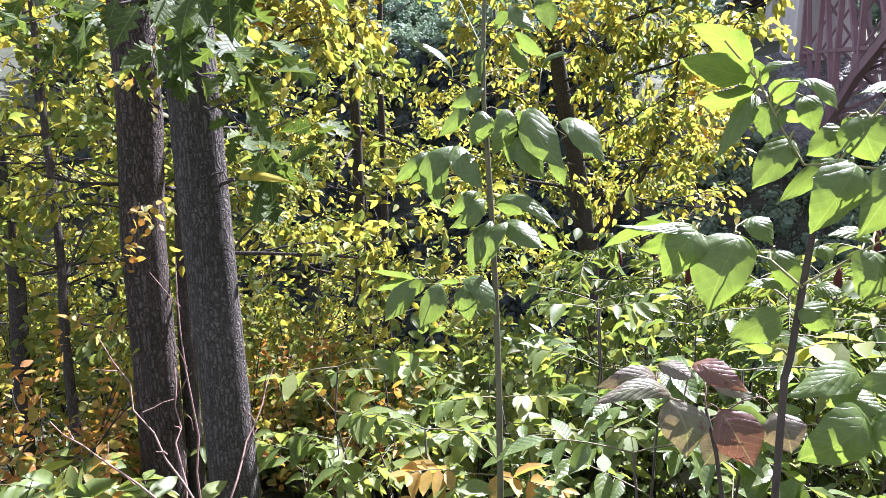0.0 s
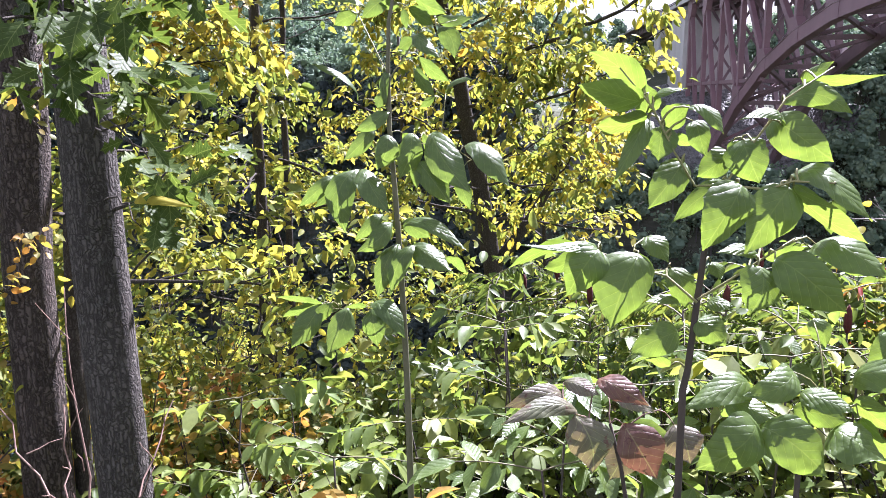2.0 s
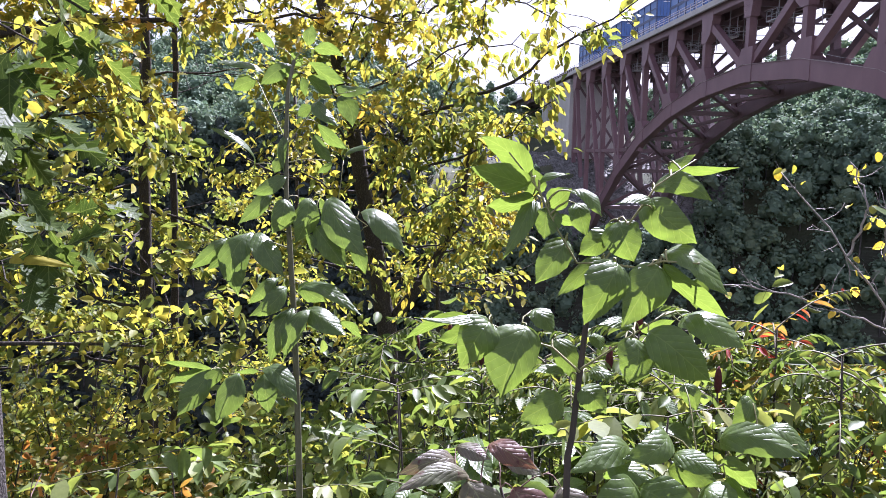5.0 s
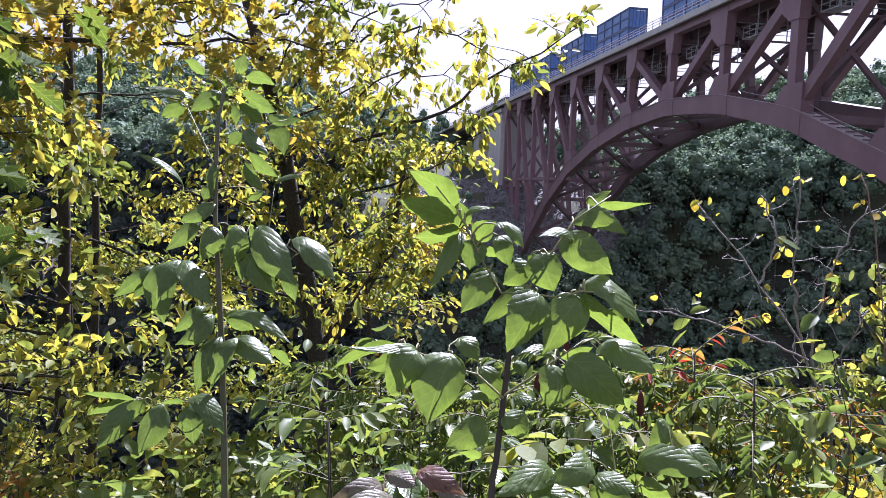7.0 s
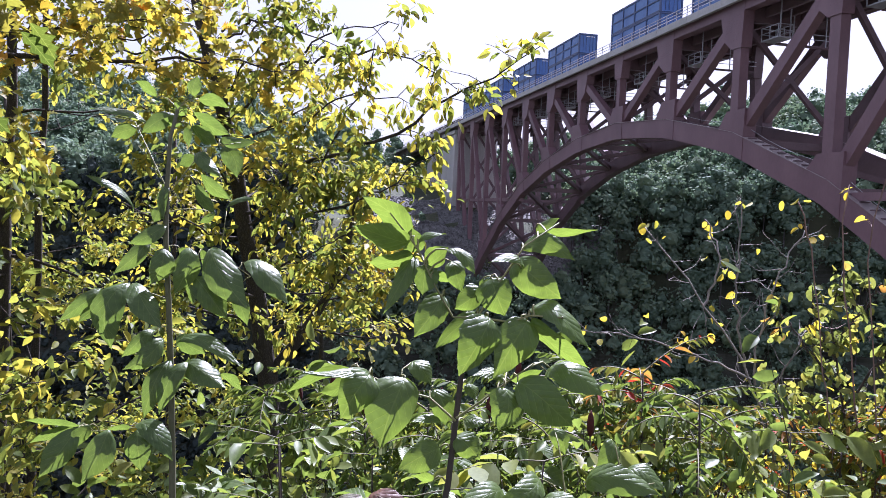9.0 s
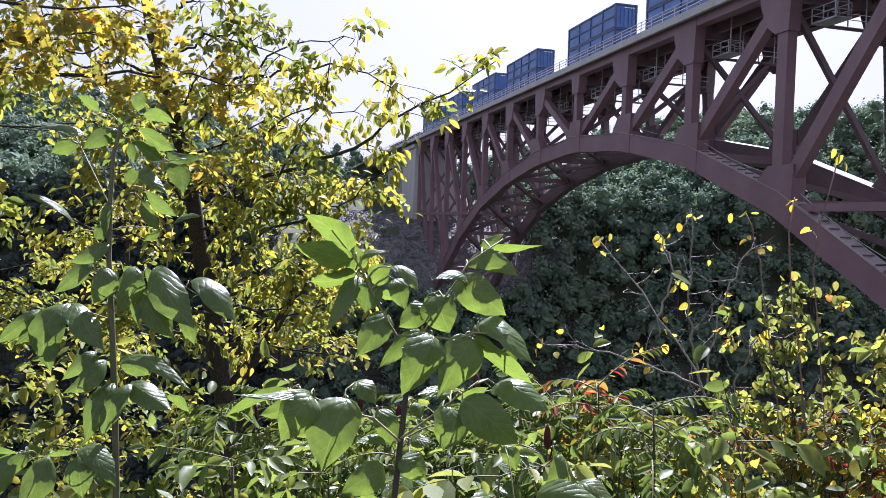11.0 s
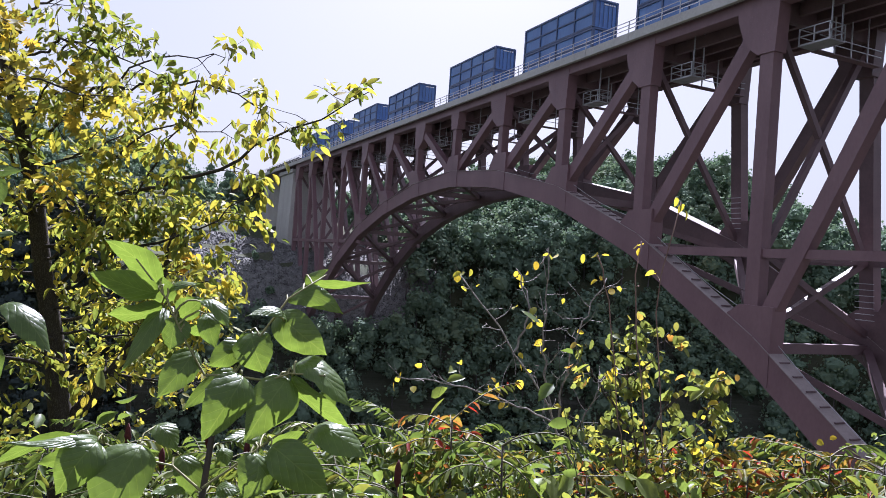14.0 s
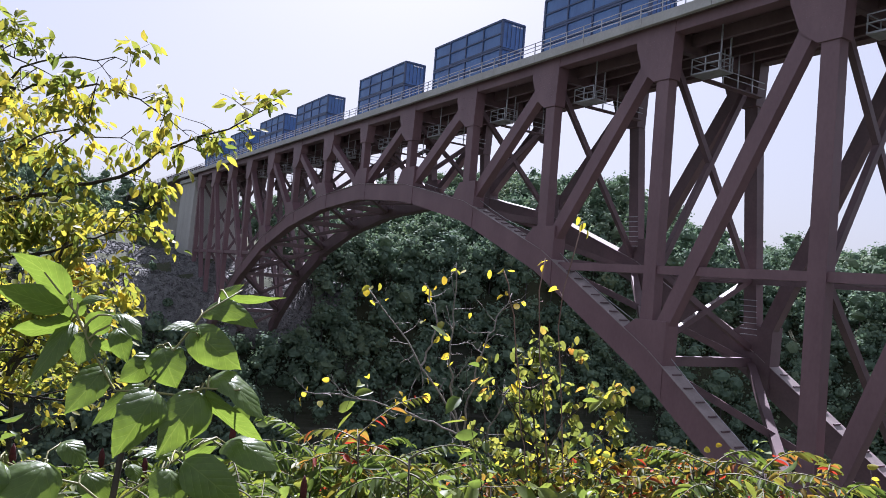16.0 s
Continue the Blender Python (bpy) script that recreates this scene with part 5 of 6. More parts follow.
PALE_STEMS = [
    [(3.54, 3.75, 0.09), (3.46, 3.78, 0.59), (3.38, 3.81, 1.03), (3.34, 3.82, 1.35), (3.38, 3.78, 1.57)],
    [(3.43, 3.79, 0.74), (3.54, 3.64, 1.07), (3.64, 3.52, 1.20), (3.73, 3.40, 1.26)],
    [(3.41, 3.79, 0.85), (3.25, 3.94, 1.13), (3.15, 4.05, 1.31)],
    [(3.45, 3.78, 0.56), (3.62, 3.55, 0.88), (3.71, 3.42, 1.11)],
    [(3.46, 3.78, 0.52), (3.20, 3.93, 0.79), (3.08, 4.06, 0.95)],
    [(3.37, 3.81, 1.13), (3.46, 3.68, 1.37), (3.47, 3.61, 1.51)],
    [(3.48, 3.77, 0.45), (3.52, 3.50, 0.67), (3.64, 3.36, 0.83)],
    [(3.38, 3.81, 1.03), (3.32, 3.90, 1.23), (3.31, 3.95, 1.44)],
]
WAND_STEMS = [
    [(3.37, 3.50, 0.21), (3.26, 3.53, 1.02), (3.19, 3.55, 1.56), (3.15, 3.56, 1.83), (3.17, 3.54, 2.05)],
    [(3.37, 3.38, 0.25), (3.25, 3.41, 1.24), (3.19, 3.42, 1.71), (3.21, 3.40, 1.98), (3.26, 3.35, 2.27)],
    [(3.21, 3.58, 0.53), (3.08, 3.62, 1.38), (3.02, 3.64, 1.75), (2.96, 3.67, 1.95)],
]
bush("bare_shrub", "half bare shrub with sparse yellow leaves", BARE_STEMS, SPARSE, 0.058, 0.7, 1, 501, TWIG, 0.08, 0.2, 0.07, 0.013, 1.0)
bush("pale_shrub", "shrub with pale green and orange leaves", PALE_STEMS, PALE, 0.062, 0.62, 1, 502, STEM, 0.05, 0.16, 1.0, 0.014, 1.0)
bush("wand_shrub", "thin wands with a few yellow leaves at their tips", WAND_STEMS, SPARSE, 0.058, 0.5, 1, 503, TWIG_RED, 0.5, 0.1, 0.12, 0.006, 1.0)
for k, (az, dist, h) in enumerate(((45, 4.9, 0.9), (47.5, 4.4, 0.75), (37, 4.2, 0.7), (42, 4.3, 0.7), (54, 5.2, 0.8), (60, 5.2, 0.9), (66, 5.0, 0.9))):
    x, y = near_polar(az, dist)
    shrub("yellow_shrub", "low shrub with yellow and orange leaves", x, y, top_height(x, y, az, dist, 0.8 * (k % 3)) * 0.85, 0.5, 7, SPARSE, "round", 0.052, 0.7, 3, 510 + k, STEM, 1, flat=0.3, hang=0.6, group="low yellow shrubs")


# mixed bright growth along the rim
for k in range(8):
    az = 30 + 38 * ((k * 0.618 + 0.2) % 1.0)
    dist = 3.9 + 1.5 * ((k * 0.41) % 1.0)
    x, y = near_polar(az, dist)
    mat, nm = ((SPARSE, "yellow"), (PALE, "pale green"), (SUMAC_RED, "reddening"), (YELLOW, "yellow green"))[k % 4]
    shrub("rim_shrub", f"low rim shrub with {nm} leaves", x, y, top_height(x, y, az, dist, U.uniform(0, 3)) * 0.85, 0.45, 7, mat, "ovate" if k % 2 else "round", 0.06, 0.62, 2, 560 + k, STEM, 1, group="rim shrubs")


# ---------------------------------------------------------------- broad leafed saplings by the path
FACING = {"B": (-0.26, -0.76, -0.6), "F": (0.0, -0.95, 0.3), "T": (0.12, -0.68, 0.72)}


def big_leaf(name, base, tip, width, material, parent, rng, facing="F", shape=OVATE_FINE, label=""):
    """One broad leaf from its stalk end to its tip, cupped along the midrib and drooping. facing: B, from below; F, hanging; T, lying open."""
    base, tip = np.asarray(base, float), np.asarray(tip, float)
    along = tip - base
    length = np.linalg.norm(along)
    along /= length
    up = np.array(FACING[facing]) + rng.normal(0, 0.1, 3)
    side = np.cross(up, along)
    side /= np.linalg.norm(side)
    nrm = np.cross(along, side)
    nu, nv = len(shape), 9
    width = width * (0.95 if facing == "F" else 1.08)
    fold, droop, wave = rng.uniform(-0.45, 0.15), rng.uniform(0.03, 0.12) if facing == "B" else rng.uniform(0.12, 0.3), rng.uniform(0, 6)
    twist, sway, skew = rng.normal(0, 0.35), rng.normal(0, 0.07), rng.normal(0, 0.06)
    ribs = rng.uniform(5.5, 7.5)
    v, uv = [], []
    for u, w in shape:
        turn = twist * (u - 0.3)
        across, lift = side * math.cos(turn) + nrm * math.sin(turn), nrm * math.cos(turn) - side * math.sin(turn)
        spine = base + along * length * u + nrm * (length * droop * math.sin(math.pi * u**0.65)) + side * (length * sway * math.sin(math.pi * u))
        for j in range(nv):
            s = -1 + 2 * j / (nv - 1)
            half = w * width * (1 + skew * s)
            off = fold * abs(s) * half - 0.6 * fold * s * s * half - 0.18 * half * abs(s) ** 3
            off += width * (0.05 * math.sin(u * 11 + wave + 2.3 * s) * s * s + 0.016 * math.cos(6.283 * (ribs * (u - 0.22 * abs(s)))) * min(1.0, 3 * abs(s)) * (w > 0.05))
            rim = 1 + (0.035 * math.sin(u * 95 + wave) if abs(s) > 0.99 else 0.0)
            v.append(spine + across * (s * half * rim) + lift * off)
            uv.append((u, 0.5 + 0.5 * s * w / 0.5))
    i, j = np.meshgrid(np.arange(nu - 1), np.arange(nv - 1), indexing="ij")
    a = (i * nv + j).ravel()
    tris = np.concatenate([np.column_stack([a, a + nv, a + nv + 1]), np.column_stack([a, a + nv + 1, a + 1])])
    return link(name, mesh_of(name, v, tris, uv), material, parent, label)


def sapling(name, label, at, stem, r0, r1, mat, stalks, groups, leaf_mat, seed, stalk_mat=PETIOLE, shape=OVATE_FINE):
    """A young tree: stem, arching leaf stalks, and leaves, each held to the nearest stalk by its own thin stalk."""
    rng = np.random.default_rng(seed)
    np.random.seed(seed)
    s = thing(name, label, "sapling", at)
    z = gz(at[0], at[1]) - at[2] - 0.05
    line = [(0.02, 0.0, z), (0.0, 0.0, z * 0.5), *stem]
    v, f = tube_arrays(line, np.linspace(r0, r1, len(line)), 9, 0.05)
    link("stem", mesh_of("stem", v, f), mat, s)
    holds = [np.array(stem)]
    for pts in stalks:
        v, f = tube_arrays(pts, np.linspace(0.0023, 0.0013, len(pts)), 5)
        link("leaf_stalk", mesh_of("leaf_stalk", v, f), stalk_mat, s)
        holds.append(np.array(pts))
    holds = np.concatenate([np.concatenate([a + (b - a) * k / 8 for k in range(9)]).reshape(-1, 3) for h in holds for a, b in [(h[:-1], h[1:])]])
    for group in groups:
        for i, (bx_, by_, bz_, tx_, ty_, tz_, w, *facing) in enumerate(group):
            m = leaf_mat[i % len(leaf_mat)] if isinstance(leaf_mat, list) else leaf_mat
            leaf = big_leaf("leaf", (bx_, by_, bz_), (tx_, ty_, tz_), w, m, s, rng, facing[0] if facing else "F", shape)
            base = np.array((bx_, by_, bz_))
            near = holds[np.argmin(np.linalg.norm(holds - base, axis=1) + 0.6 * np.clip(holds[:, 2] - base[2], 0, 1))]
            if 0.004 < np.linalg.norm(near - base) < 0.3:
                v, f = tube_arrays(bent(near, base, 5, -0.012, 0.002), np.linspace(0.002, 0.0013, 5), 4)
                link("petiole", mesh_of("petiole", v, f), stalk_mat, leaf)
    return s


def seedling(x, y, h, seed, mat, label, count=6, leaf=0.15, width=0.47, petiole=STALK):
    """A knee-high broadleaf plant: a stem with rising leaf stalks, each with paired leaflets."""
    rng = np.random.default_rng(seed)
    np.random.seed(seed)
    s = thing("leafy_seedling", label, "plant", (0, 0, 0), "broadleaf seedlings")
    z = gz(x, y)
    stem = bent((x, y, z - 0.05), (x + rng.normal(0, 0.08), y + rng.normal(0, 0.08), z + h), 6, 0, 0.02)
    v, f = tube_arrays(stem, np.linspace(0.008, 0.004, 6), 5)
    link("stem", mesh_of("stem", v, f), STEM, s)
    for k in range(count):
        a = 2.4 * k + rng.uniform(-0.5, 0.5)
        i = 5 - (k % 4) * 0.9
        base = stem[int(i)] * (1 - i % 1) + stem[min(5, int(i) + 1)] * (i % 1)
        pts, at, dirs, size = frond_arrays(base, (math.cos(a), math.sin(a), rng.uniform(0.1, 0.6)), rng.uniform(0.24, 0.42), int(rng.integers(2, 5)), leaf, rng)
        v, f = tube_arrays(pts, np.linspace(0.003, 0.0015, len(pts)), 4)
        stalk = link("leaf_stalk", mesh_of("leaf_stalk", v, f), petiole, s)
        size = size * rng.uniform(0.8, 1.15)
        if math.hypot(x - 0.25, y - 0.15) < 4.25:
            for j in range(len(at)):
                leaves("leaflet", at[j : j + 1], dirs[j : j + 1], size[j : j + 1], width, "ovate", mat, stalk, flat=0.95, spread=0.3, jitter=0.35)
        else:
            leaves("compound_leaf", at, dirs, size, width, "ovate", mat, stalk, flat=0.95, spread=0.3, jitter=0.35)
    return s


for k in range(76):
    az = -47 + 113 * ((k * 0.618 + 0.11) % 1.0)
    dist = 2.0 + 3.2 * ((k * 0.733) % 1.0)
    if -36 < az < -28 and dist < 4.9:
        dist = 2.0 + 0.25 * (dist - 2)
    x, y = near_polar(az, dist)
    tone = U.random()
    tall = top_height(x, y, az, dist, U.uniform(0.5, 9) + (4 if dist < 3 else 0), 0.3, 1.7) - 0.08
    dying = tone < 0.09 and az < 12
    if az > 24 and (k % 3 or dist < 3.7) or az < -20 and dist < 3.1:
        continue
    seedling(x, y, tall, 800 + k, (RUSTY if k % 2 else PURPLE) if dying else (ORANGE if tone < 0.16 else GREEN) if az < -6 else PALE if tone < 0.2 else BROAD_Q if tone < 0.62 else GREEN,
             "seedling with dying purple brown leaflets" if dying else "seedling with broad green leaflets", 7)

# dry stalks leaning by the oak
for k, (a0, e0, d0, a1, e1, d1) in enumerate(((-43, -22, 2.9, -35.5, -30, 2.5), (-39, -17, 3.0, -33.5, -30, 2.6), (-33, -12, 3.0, -33.3, -30, 2.7), (-34, -20, 3.0, -34.4, -30, 2.7), (-26.5, -21, 3.0, -31, -30, 2.6))):
    p, q = [np.array((0.2 + d * math.sin(radians(a)), 0.25 + d * math.cos(radians(a)), 1.76 + d * math.tan(radians(e)))) for a, e, d in ((a0, e0, d0), (a1, e1, d1))]
    q2 = q + (q - p) * 0.2
    q2[2] = gz(q2[0], q2[1]) - 0.05
    st = thing("dry_stalk", "thin leafless reddish brown dry stalk", "stalk", (0, 0, 0), "dry stalks")
    v, f = tube_arrays(np.vstack([bent(p, q, 8, 0, 0.012), [q2]]), np.linspace(0.002, 0.0048, 9), 6)
    link("stem", mesh_of("stem", v, f), TWIG_RED, st)
    for j in range(3):
        t = 0.2 + 0.25 * j
        r = p + (q - p) * t
        v, f = tube_arrays(bent(r, r + np.random.normal(0, 0.05, 3) + (0, 0, 0.06), 4, 0, 0.004), np.linspace(0.003, 0.0012, 4), 4)
        link("twig", mesh_of("twig", v, f), TWIG_RED, st)

# lobed leaves hanging in front of the trunks
def spray(parent, p, root, n, seed, size=0.15):
    """A twig with a handful of lobed leaves."""
    rng = np.random.default_rng(seed)
    np.random.seed(seed)
    pts = bent(root, p, 7, -0.05, 0.02)
    v, f = tube_arrays(pts, np.linspace(0.006, 0.002, 7), 5)
    link("twig", mesh_of("twig", v, f), BARK_DARK, parent)
    at = pts[-1] + rng.normal(0, 0.05, (n, 3))
    dirs = rng.normal(0, 0.6, (n, 3)) + (pts[-1] - pts[-3]) * 4 + (0, 0, -0.45)
    for i in range(n):
        leaves("leaf", at[i : i + 1], dirs[i : i + 1], [size], 0.6, "lobed", OAK, parent, flat=0.8)


for k, (az, el, dist, n) in enumerate(((-31, 5.0, 2.6, 6), (-29, 4.2, 2.5, 6), (-27, 2.6, 2.6, 6), (-33, 3.6, 2.7, 5), (-36, 4.0, 2.8, 6), (-25.2, 0.6, 2.6, 4), (-27.5, -3.0, 2.9, 6), (-26.5, -5.5, 2.9, 6), (-25.5, -6.6, 2.9, 3), (-38.5, 4.6, 2.8, 5), (-26, 5.6, 2.4, 4), (-29.5, 6.5, 2.3, 5), (-27.5, -9.0, 3.0, 4), (-40.5, 4.0, 2.7, 7), (-32, 2.0, 2.8, 6))):
    p = np.array((0.2 + dist * math.sin(radians(az)), 0.25 + dist * math.cos(radians(az)), 1.8 + dist * math.tan(radians(el))))
    spray(oak, p, (-1.52 + R.normal(0, 0.02), 3.2, p[2] + R.uniform(-0.05, 0.35)), n, 860 + k)

BROAD_LEAVES_A = [
    (-0.071, 0.047, 0.459, -0.174, 0.034, 0.485, 0.050, "B"),
    (-0.062, 0.058, 0.433, -0.146, 0.043, 0.421, 0.043, "B"),
    (-0.066, 0.076, 0.468, -0.155, 0.069, 0.537, 0.048, "B"),
    (-0.063, 0.057, 0.440, -0.064, 0.058, 0.485, 0.038, "B"),
    (-0.036, 0.046, 0.420, -0.001, 0.044, 0.452, 0.043, "B"),
    (-0.055, 0.058, 0.452, -0.009, 0.027, 0.476, 0.021, "T"),
    (-0.005, 0.023, 0.448, 0.034, -0.024, 0.409, 0.027, "T"),
    (0.004, 0.037, 0.427, 0.021, 0.013, 0.372, 0.039, "F"),
    (-0.055, 0.096, 0.425, -0.119, 0.014, 0.334, 0.031, "T"),
    (-0.039, 0.043, 0.420, -0.048, 0.025, 0.366, 0.043, "B"),
    (-0.005, 0.044, 0.364, -0.064, 0.009, 0.295, 0.056, "F"),
    (-0.023, 0.048, 0.401, 0.018, 0.041, 0.394, 0.021, "B"),
]
BROAD_LEAVES_B = [
    (0.066, 0.060, 0.378, 0.013, 0.038, 0.340, 0.046, "F"),
    (0.057, -0.036, 0.338, -0.002, -0.082, 0.247, 0.076, "F"),
    (0.135, -0.014, 0.330, 0.064, -0.061, 0.238, 0.075, "F"),
    (0.148, 0.025, 0.316, 0.121, 0.001, 0.244, 0.041, "B"),
    (0.062, 0.064, 0.328, -0.024, 0.028, 0.268, 0.036, "F"),
    (0.079, 0.043, 0.396, 0.102, 0.011, 0.332, 0.069, "F"),
    (0.073, 0.066, 0.394, 0.074, 0.050, 0.344, 0.023, "B"),
    (0.144, 0.061, 0.453, 0.238, 0.033, 0.434, 0.045, "F"),
    (0.176, 0.082, 0.490, 0.296, 0.065, 0.491, 0.023, "B"),
    (0.176, 0.065, 0.475, 0.205, 0.037, 0.512, 0.026, "T"),
    (0.122, 0.052, 0.426, 0.208, 0.013, 0.364, 0.069, "F"),
    (0.133, 0.024, 0.417, 0.059, -0.014, 0.430, 0.024, "T"),
]
BROAD_LEAVES_C = [
    (0.156, 0.031, 0.341, 0.237, -0.060, 0.286, 0.060, "T"),
    (0.143, -0.011, 0.331, 0.244, -0.045, 0.248, 0.040, "B"),
    (0.215, 0.021, 0.304, 0.210, 0.005, 0.253, 0.035, "B"),
    (0.109, 0.020, 0.210, 0.035, -0.017, 0.231, 0.026, "T"),
    (0.081, -0.067, 0.222, 0.064, -0.099, 0.158, 0.066, "F"),
    (0.105, -0.064, 0.232, 0.192, -0.109, 0.163, 0.070, "F"),
    (0.120, 0.025, 0.216, 0.182, 0.019, 0.233, 0.028, "B"),
    (0.190, 0.024, 0.228, 0.271, -0.056, 0.200, 0.062, "T"),
    (0.205, 0.020, 0.227, 0.258, 0.004, 0.187, 0.026, "B"),
    (-0.172, 0.023, 0.237, -0.280, -0.001, 0.202, 0.030, "B"),
    (-0.140, 0.005, 0.229, -0.266, -0.068, 0.254, 0.020, "T"),
    (-0.171, 0.030, 0.226, -0.225, 0.016, 0.198, 0.030, "B"),
]
BROAD_LEAVES_D = [
    (-0.144, -0.027, 0.239, -0.192, -0.060, 0.174, 0.067, "F"),
    (-0.083, -0.028, 0.232, -0.130, -0.078, 0.126, 0.088, "F"),
    (-0.058, 0.065, 0.238, -0.026, 0.027, 0.205, 0.039, "T"),
    (-0.019, 0.039, 0.194, 0.007, 0.010, 0.129, 0.046, "F"),
    (0.044, 0.048, 0.134, 0.081, 0.021, 0.134, 0.027, "T"),
    (0.045, 0.045, 0.202, 0.055, 0.021, 0.177, 0.027, "T"),
    (-0.013, -0.001, 0.100, -0.092, -0.028, 0.070, 0.054, "F"),
    (0.017, 0.005, 0.117, 0.058, -0.016, 0.080, 0.051, "F"),
    (-0.023, -0.008, 0.045, -0.065, -0.013, 0.057, 0.024, "B"),
    (-0.005, 0.023, 0.130, -0.069, -0.009, 0.149, 0.023, "T"),
]
TALL_LEAVES_A = [
    (0.036, 0.175, 1.425, 0.139, 0.156, 1.400, 0.046, "B"),
    (0.021, 0.180, 1.382, 0.144, 0.149, 1.311, 0.057, "B"),
    (0.020, 0.147, 1.330, 0.104, 0.123, 1.272, 0.057, "B"),
    (0.017, 0.192, 1.437, 0.030, 0.192, 1.508, 0.050, "B"),
    (-0.001, 0.167, 1.369, -0.041, 0.163, 1.409, 0.049, "B"),
    (-0.012, 0.160, 1.339, -0.079, 0.150, 1.346, 0.038, "B"),
    (-0.042, 0.186, 1.372, -0.139, 0.141, 1.297, 0.061, "F"),
    (-0.124, 0.164, 1.329, -0.274, 0.055, 1.360, 0.038, "T"),
    (-0.153, 0.155, 1.317, -0.230, 0.134, 1.279, 0.049, "B"),
    (-0.097, 0.180, 1.427, -0.166, 0.174, 1.474, 0.042, "B"),
    (-0.003, 0.175, 1.330, 0.010, 0.153, 1.261, 0.031, "B"),
    (0.106, 0.144, 1.289, 0.233, 0.114, 1.292, 0.045, "F"),
]
TALL_LEAVES_B = [
    (0.118, 0.178, 1.270, 0.170, 0.133, 1.166, 0.073, "F"),
    (0.042, 0.134, 1.240, 0.131, 0.053, 1.162, 0.053, "T"),
    (0.035, 0.161, 1.231, -0.017, 0.145, 1.197, 0.042, "B"),
    (0.051, 0.156, 1.175, 0.154, 0.124, 1.091, 0.046, "B"),
    (0.046, 0.118, 1.143, 0.108, 0.084, 1.042, 0.045, "B"),
    (0.138, 0.136, 1.053, 0.228, 0.084, 1.097, 0.038, "T"),
    (0.101, 0.117, 1.046, 0.052, 0.100, 1.009, 0.030, "B"),
    (-0.049, 0.137, 1.133, -0.055, 0.087, 1.013, 0.034, "F"),
    (-0.064, 0.102, 1.062, -0.085, 0.084, 1.006, 0.038, "B"),
    (-0.151, 0.098, 1.036, -0.275, -0.005, 1.151, 0.034, "T"),
    (-0.047, 0.099, 0.998, -0.157, 0.053, 0.937, 0.057, "F"),
    (-0.101, 0.122, 0.948, -0.204, 0.062, 0.839, 0.058, "F"),
]
TALL_LEAVES_C = [
    (-0.051, 0.088, 0.923, -0.087, 0.037, 0.810, 0.083, "F"),
    (0.026, 0.112, 0.925, -0.014, 0.047, 0.779, 0.088, "F"),
    (-0.007, 0.118, 0.925, 0.046, 0.096, 0.862, 0.058, "B"),
    (0.060, 0.119, 0.923, 0.173, 0.064, 0.761, 0.058, "B"),
    (0.093, 0.096, 0.926, 0.224, -0.073, 0.748, 0.103, "T"),
    (0.203, 0.090, 0.877, 0.350, -0.048, 0.759, 0.087, "T"),
    (0.046, 0.087, 0.832, 0.156, 0.023, 0.698, 0.092, "F"),
    (0.171, 0.090, 0.774, 0.218, 0.046, 0.676, 0.054, "F"),
    (0.025, 0.067, 0.811, 0.045, 0.046, 0.745, 0.038, "B"),
    (-0.188, 0.089, 0.806, -0.301, 0.041, 0.686, 0.057, "B"),
    (-0.158, 0.092, 0.809, -0.189, 0.002, 0.604, 0.107, "F"),
    (-0.243, 0.090, 0.790, -0.355, 0.031, 0.691, 0.054, "F"),
]
TALL_LEAVES_D = [
    (-0.145, 0.061, 0.808, -0.030, -0.067, 0.679, 0.083, "T"),
    (-0.159, 0.096, 0.797, -0.130, 0.072, 0.723, 0.038, "B"),
    (-0.041, 0.037, 0.636, -0.153, -0.019, 0.547, 0.072, "F"),
    (-0.003, 0.048, 0.641, 0.091, 0.014, 0.590, 0.065, "F"),
    (-0.005, 0.053, 0.602, 0.216, -0.086, 0.564, 0.053, "T"),
    (-0.018, 0.059, 0.562, -0.090, -0.022, 0.390, 0.077, "F"),
    (0.035, 0.035, 0.559, -0.042, -0.038, 0.406, 0.068, "F"),
    (0.020, 0.058, 0.550, 0.165, -0.048, 0.489, 0.081, "T"),
    (0.137, 0.039, 0.519, 0.210, 0.016, 0.462, 0.046, "B"),
    (-0.071, 0.049, 0.661, -0.163, 0.002, 0.581, 0.049, "F"),
    (-0.296, -0.001, 0.369, -0.423, -0.032, 0.324, 0.046, "B"),
    (-0.283, -0.008, 0.363, -0.376, -0.076, 0.233, 0.087, "F"),
]
TALL_LEAVES_E = [
    (-0.248, -0.010, 0.372, -0.298, -0.037, 0.298, 0.049, "B"),
    (-0.192, -0.009, 0.356, -0.254, -0.077, 0.214, 0.095, "F"),
    (-0.109, 0.013, 0.349, -0.092, -0.040, 0.228, 0.088, "F"),
    (-0.119, 0.026, 0.353, 0.009, -0.081, 0.273, 0.069, "T"),
    (-0.276, -0.007, 0.371, -0.431, -0.030, 0.397, 0.038, "B"),
    (-0.127, -0.010, 0.364, -0.197, -0.023, 0.360, 0.030, "B"),
]
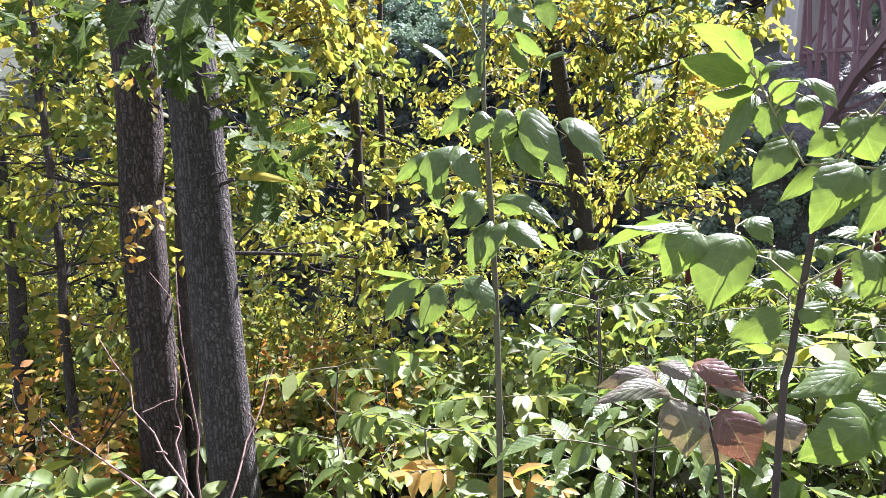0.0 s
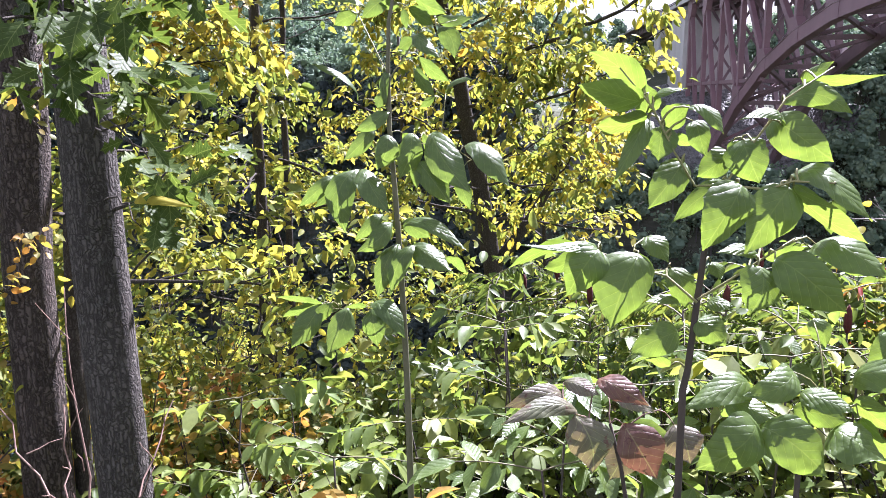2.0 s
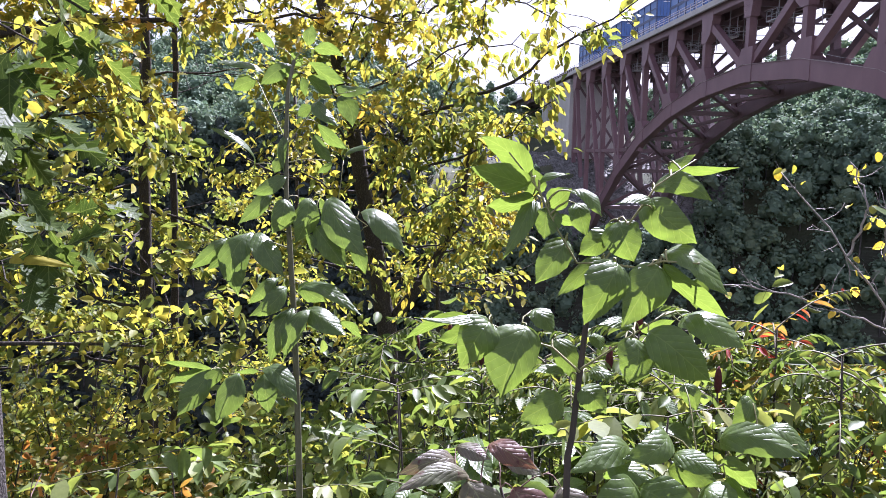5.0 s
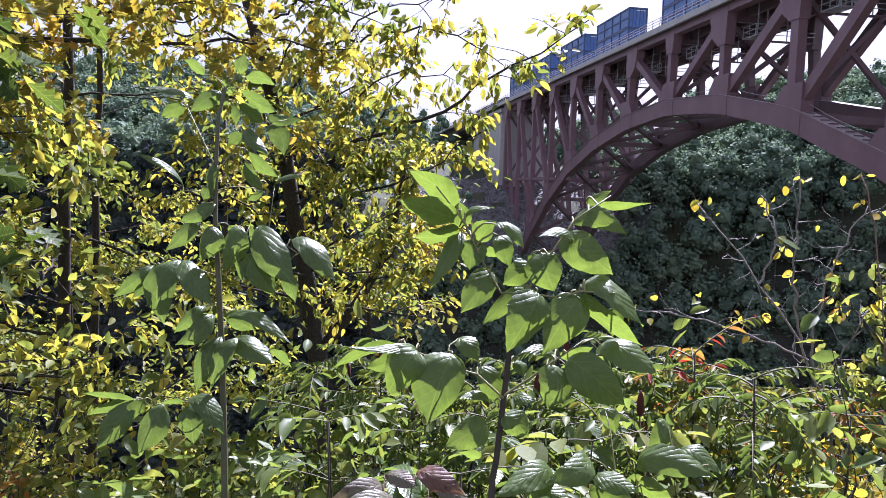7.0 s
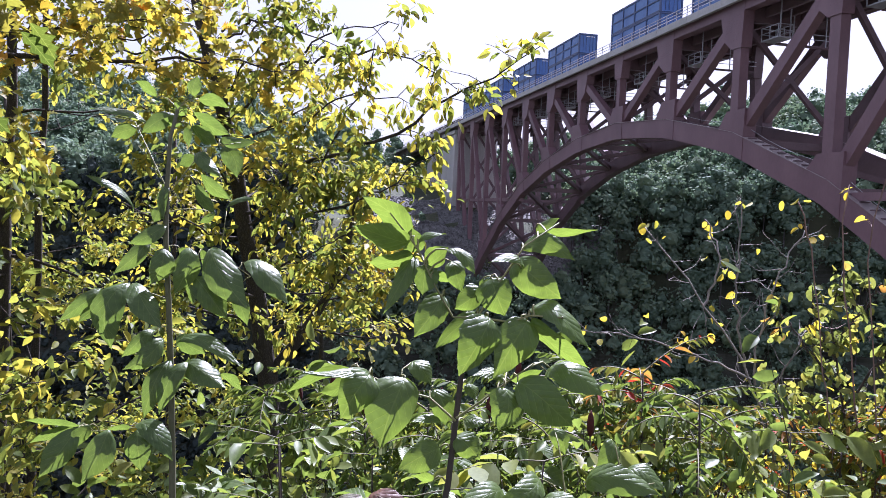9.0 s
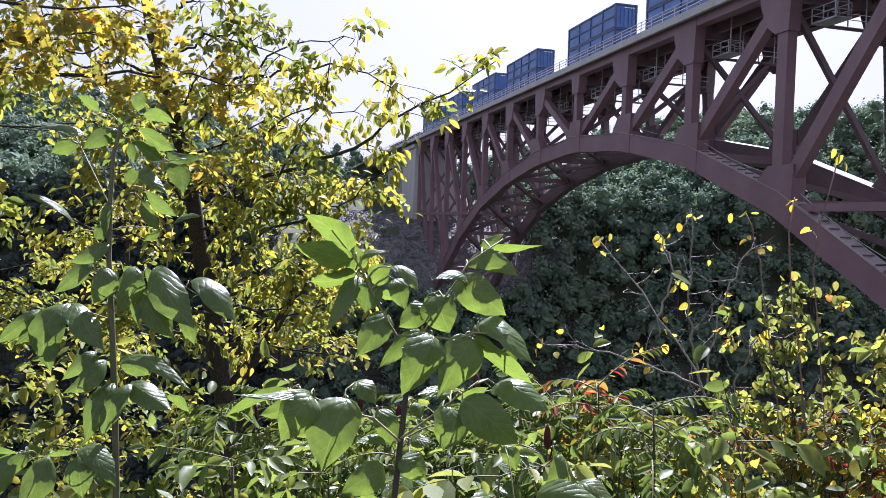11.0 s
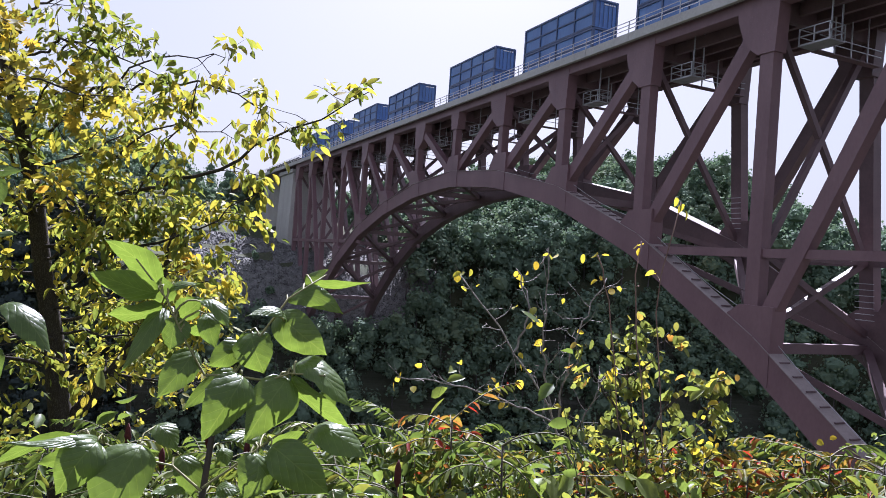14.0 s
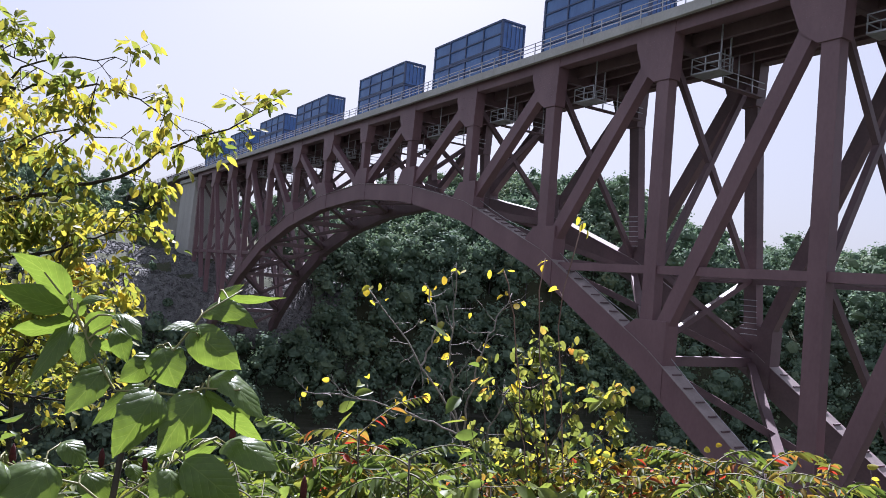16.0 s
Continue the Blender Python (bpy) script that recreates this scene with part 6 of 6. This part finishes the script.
DYING_LEAVES_A = [
    (-0.130, 0.002, 0.260, -0.313, -0.109, 0.282, 0.048, "T"),
    (-0.136, -0.022, 0.271, -0.099, -0.079, 0.150, 0.116, "F"),
    (-0.026, -0.031, 0.255, 0.048, -0.088, 0.144, 0.116, "F"),
    (-0.049, 0.051, 0.290, 0.054, -0.023, 0.278, 0.055, "T"),
    (-0.158, 0.066, 0.317, -0.074, 0.009, 0.308, 0.046, "T"),
    (-0.169, 0.046, 0.274, -0.213, 0.043, 0.308, 0.034, "B"),
    (0.106, 0.017, 0.233, 0.138, -0.028, 0.153, 0.105, "F"),
    (-0.076, 0.067, 0.320, 0.038, -0.019, 0.296, 0.061, "T"),
    (-0.162, 0.067, 0.274, -0.310, -0.021, 0.285, 0.052, "T"),
    (0.007, 0.042, 0.175, -0.048, -0.001, 0.090, 0.087, "F"),
]
SIDE_LEAVES_A = [
    (-0.018, 0.028, 0.205, -0.132, -0.042, 0.181, 0.056, "T"),
    (-0.110, -0.053, 0.139, -0.227, -0.105, 0.062, 0.095, "F"),
    (-0.100, -0.059, 0.130, 0.006, -0.111, 0.056, 0.099, "F"),
    (-0.086, -0.018, 0.115, -0.173, -0.054, 0.025, 0.073, "B"),
    (-0.007, 0.006, 0.168, 0.068, -0.061, 0.161, 0.050, "T"),
    (-0.016, 0.010, 0.135, 0.080, -0.019, 0.119, 0.055, "F"),
    (0.104, -0.005, 0.122, 0.182, -0.040, 0.031, 0.057, "B"),
    (0.097, 0.000, 0.164, 0.162, -0.024, 0.104, 0.050, "B"),
    (0.081, -0.009, 0.203, 0.202, -0.122, 0.214, 0.061, "T"),
    (0.215, 0.068, 0.198, 0.279, -0.004, 0.172, 0.052, "T"),
    (0.040, -0.026, 0.105, 0.110, -0.102, 0.084, 0.090, "T"),
    (-0.146, -0.003, 0.150, -0.074, -0.065, 0.140, 0.053, "T"),
]
SIDE_LEAVES_B = [
    (-0.101, 0.017, 0.178, -0.244, -0.068, 0.164, 0.058, "T"),
    (0.174, 0.068, 0.272, 0.125, 0.033, 0.199, 0.052, "F"),
    (-0.155, 0.003, 0.126, -0.092, -0.004, 0.141, 0.039, "B"),
    (0.062, 0.141, 0.277, 0.082, 0.117, 0.223, 0.047, "F"),
]
sapling("broadleaf_sapling", "young sapling with broad fresh green leaves on a dark stem", (0.496, 1.39, 1.319), [(0.0, 0.0, 0.0), (0.006, 0.001, 0.033), (0.016, 0.005, 0.145), (0.025, 0.008, 0.237), (0.03, 0.01, 0.289), (0.049, 0.009, 0.33)], 0.0066, 0.0042, STEM,
        [[(0.049, 0.009, 0.33), (0.007, 0.018, 0.329), (-0.026, 0.028, 0.384), (-0.058, 0.038, 0.449), (-0.107, 0.053, 0.51)], [(0.054, 0.028, 0.327), (0.091, 0.023, 0.391), (0.135, 0.018, 0.459), (0.195, 0.008, 0.503)], [(0.011, -0.014, 0.151), (-0.034, -0.002, 0.19), (-0.077, 0.008, 0.2), (-0.153, 0.026, 0.231)], [(0.012, -0.014, 0.156), (0.055, -0.021, 0.188), (0.108, -0.03, 0.23), (0.142, -0.036, 0.256)], [(0.044, -0.011, 0.333), (0.101, -0.023, 0.327), (0.135, -0.03, 0.34), (0.189, -0.042, 0.338)]],
        [BROAD_LEAVES_A, BROAD_LEAVES_B, BROAD_LEAVES_C, BROAD_LEAVES_D], BROAD, 701)
sapling("tall_sapling", "tall slim sapling with drooping green compound leaves", (-0.125, 2.588, 0.75), [(0.0, 0.0, 0.0), (-0.007, 0.023, 0.23), (-0.018, 0.049, 0.494), (-0.035, 0.077, 0.758), (-0.049, 0.097, 0.946), (-0.05, 0.115, 1.135), (-0.045, 0.128, 1.286), (-0.024, 0.135, 1.381)], 0.013, 0.006, STEM_GR,
        [[(-0.036, 0.079, 0.777), (0.055, 0.078, 0.892), (0.149, 0.066, 0.891), (0.225, 0.051, 0.84)], [(-0.037, 0.077, 0.758), (-0.113, 0.089, 0.784), (-0.207, 0.099, 0.761), (-0.394, 0.12, 0.729)], [(-0.013, 0.04, 0.4), (-0.097, 0.045, 0.345), (-0.238, 0.062, 0.33), (-0.388, 0.081, 0.327)], [(-0.025, 0.054, 0.531), (0.079, 0.039, 0.515)], [(-0.05, 0.111, 1.097), (0.068, 0.111, 1.26), (0.181, 0.099, 1.282)], [(-0.05, 0.113, 1.116), (-0.159, 0.148, 1.336), (-0.29, 0.167, 1.355)]],
        [TALL_LEAVES_A, TALL_LEAVES_B, TALL_LEAVES_C, TALL_LEAVES_D, TALL_LEAVES_E], BROAD_Q, 702, shape=LANCE_FINE)
sapling("dying_sapling", "low sapling with greyish purple dying leaves", (0.513, 1.933, 0.766), [(0, 0, 0), (-0.02, 0, 0.12), (-0.05, 0, 0.24)], 0.008, 0.004, STEM,
        [[(-0.05, 0, 0.2), (-0.1, 0.01, 0.25), (-0.16, 0.0, 0.27)], [(-0.05, 0, 0.2), (0.03, 0.01, 0.26), (0.07, 0, 0.28)]], [DYING_LEAVES_A], [PURPLE, PURPLE, RUSTY, PURPLE, PURPLE], 703, TWIG_RED, LANCE_FINE)
sapling("side_sapling", "low sapling with broad pale green leaves", (0.784, 1.626, 1.048), [(0, 0, 0), (0.02, 0.02, 0.08), (0.05, 0.02, 0.15)], 0.007, 0.004, STEM,
        [[(0.02, 0, 0.08), (-0.08, 0.0, 0.14), (-0.14, 0.0, 0.16)], [(0.04, 0, 0.12), (0.15, 0.0, 0.18), (0.24, -0.02, 0.2)]], [SIDE_LEAVES_A, SIDE_LEAVES_B], BROAD, 704)

# a single yellow leaf and a scarlet one caught against the oak trunk
odd = np.random.default_rng(900)
big_leaf("leaf", (-1.163, 2.835, 1.421), (-0.935, 2.829, 1.415), 0.045, SPARSE, oak, odd, "T", label="bright yellow leaf")
big_leaf("leaf", (-1.379, 3.069, 1.719), (-1.308, 3.024, 1.687), 0.05, SUMAC_RED, oak, odd, "T", label="scarlet leaf")
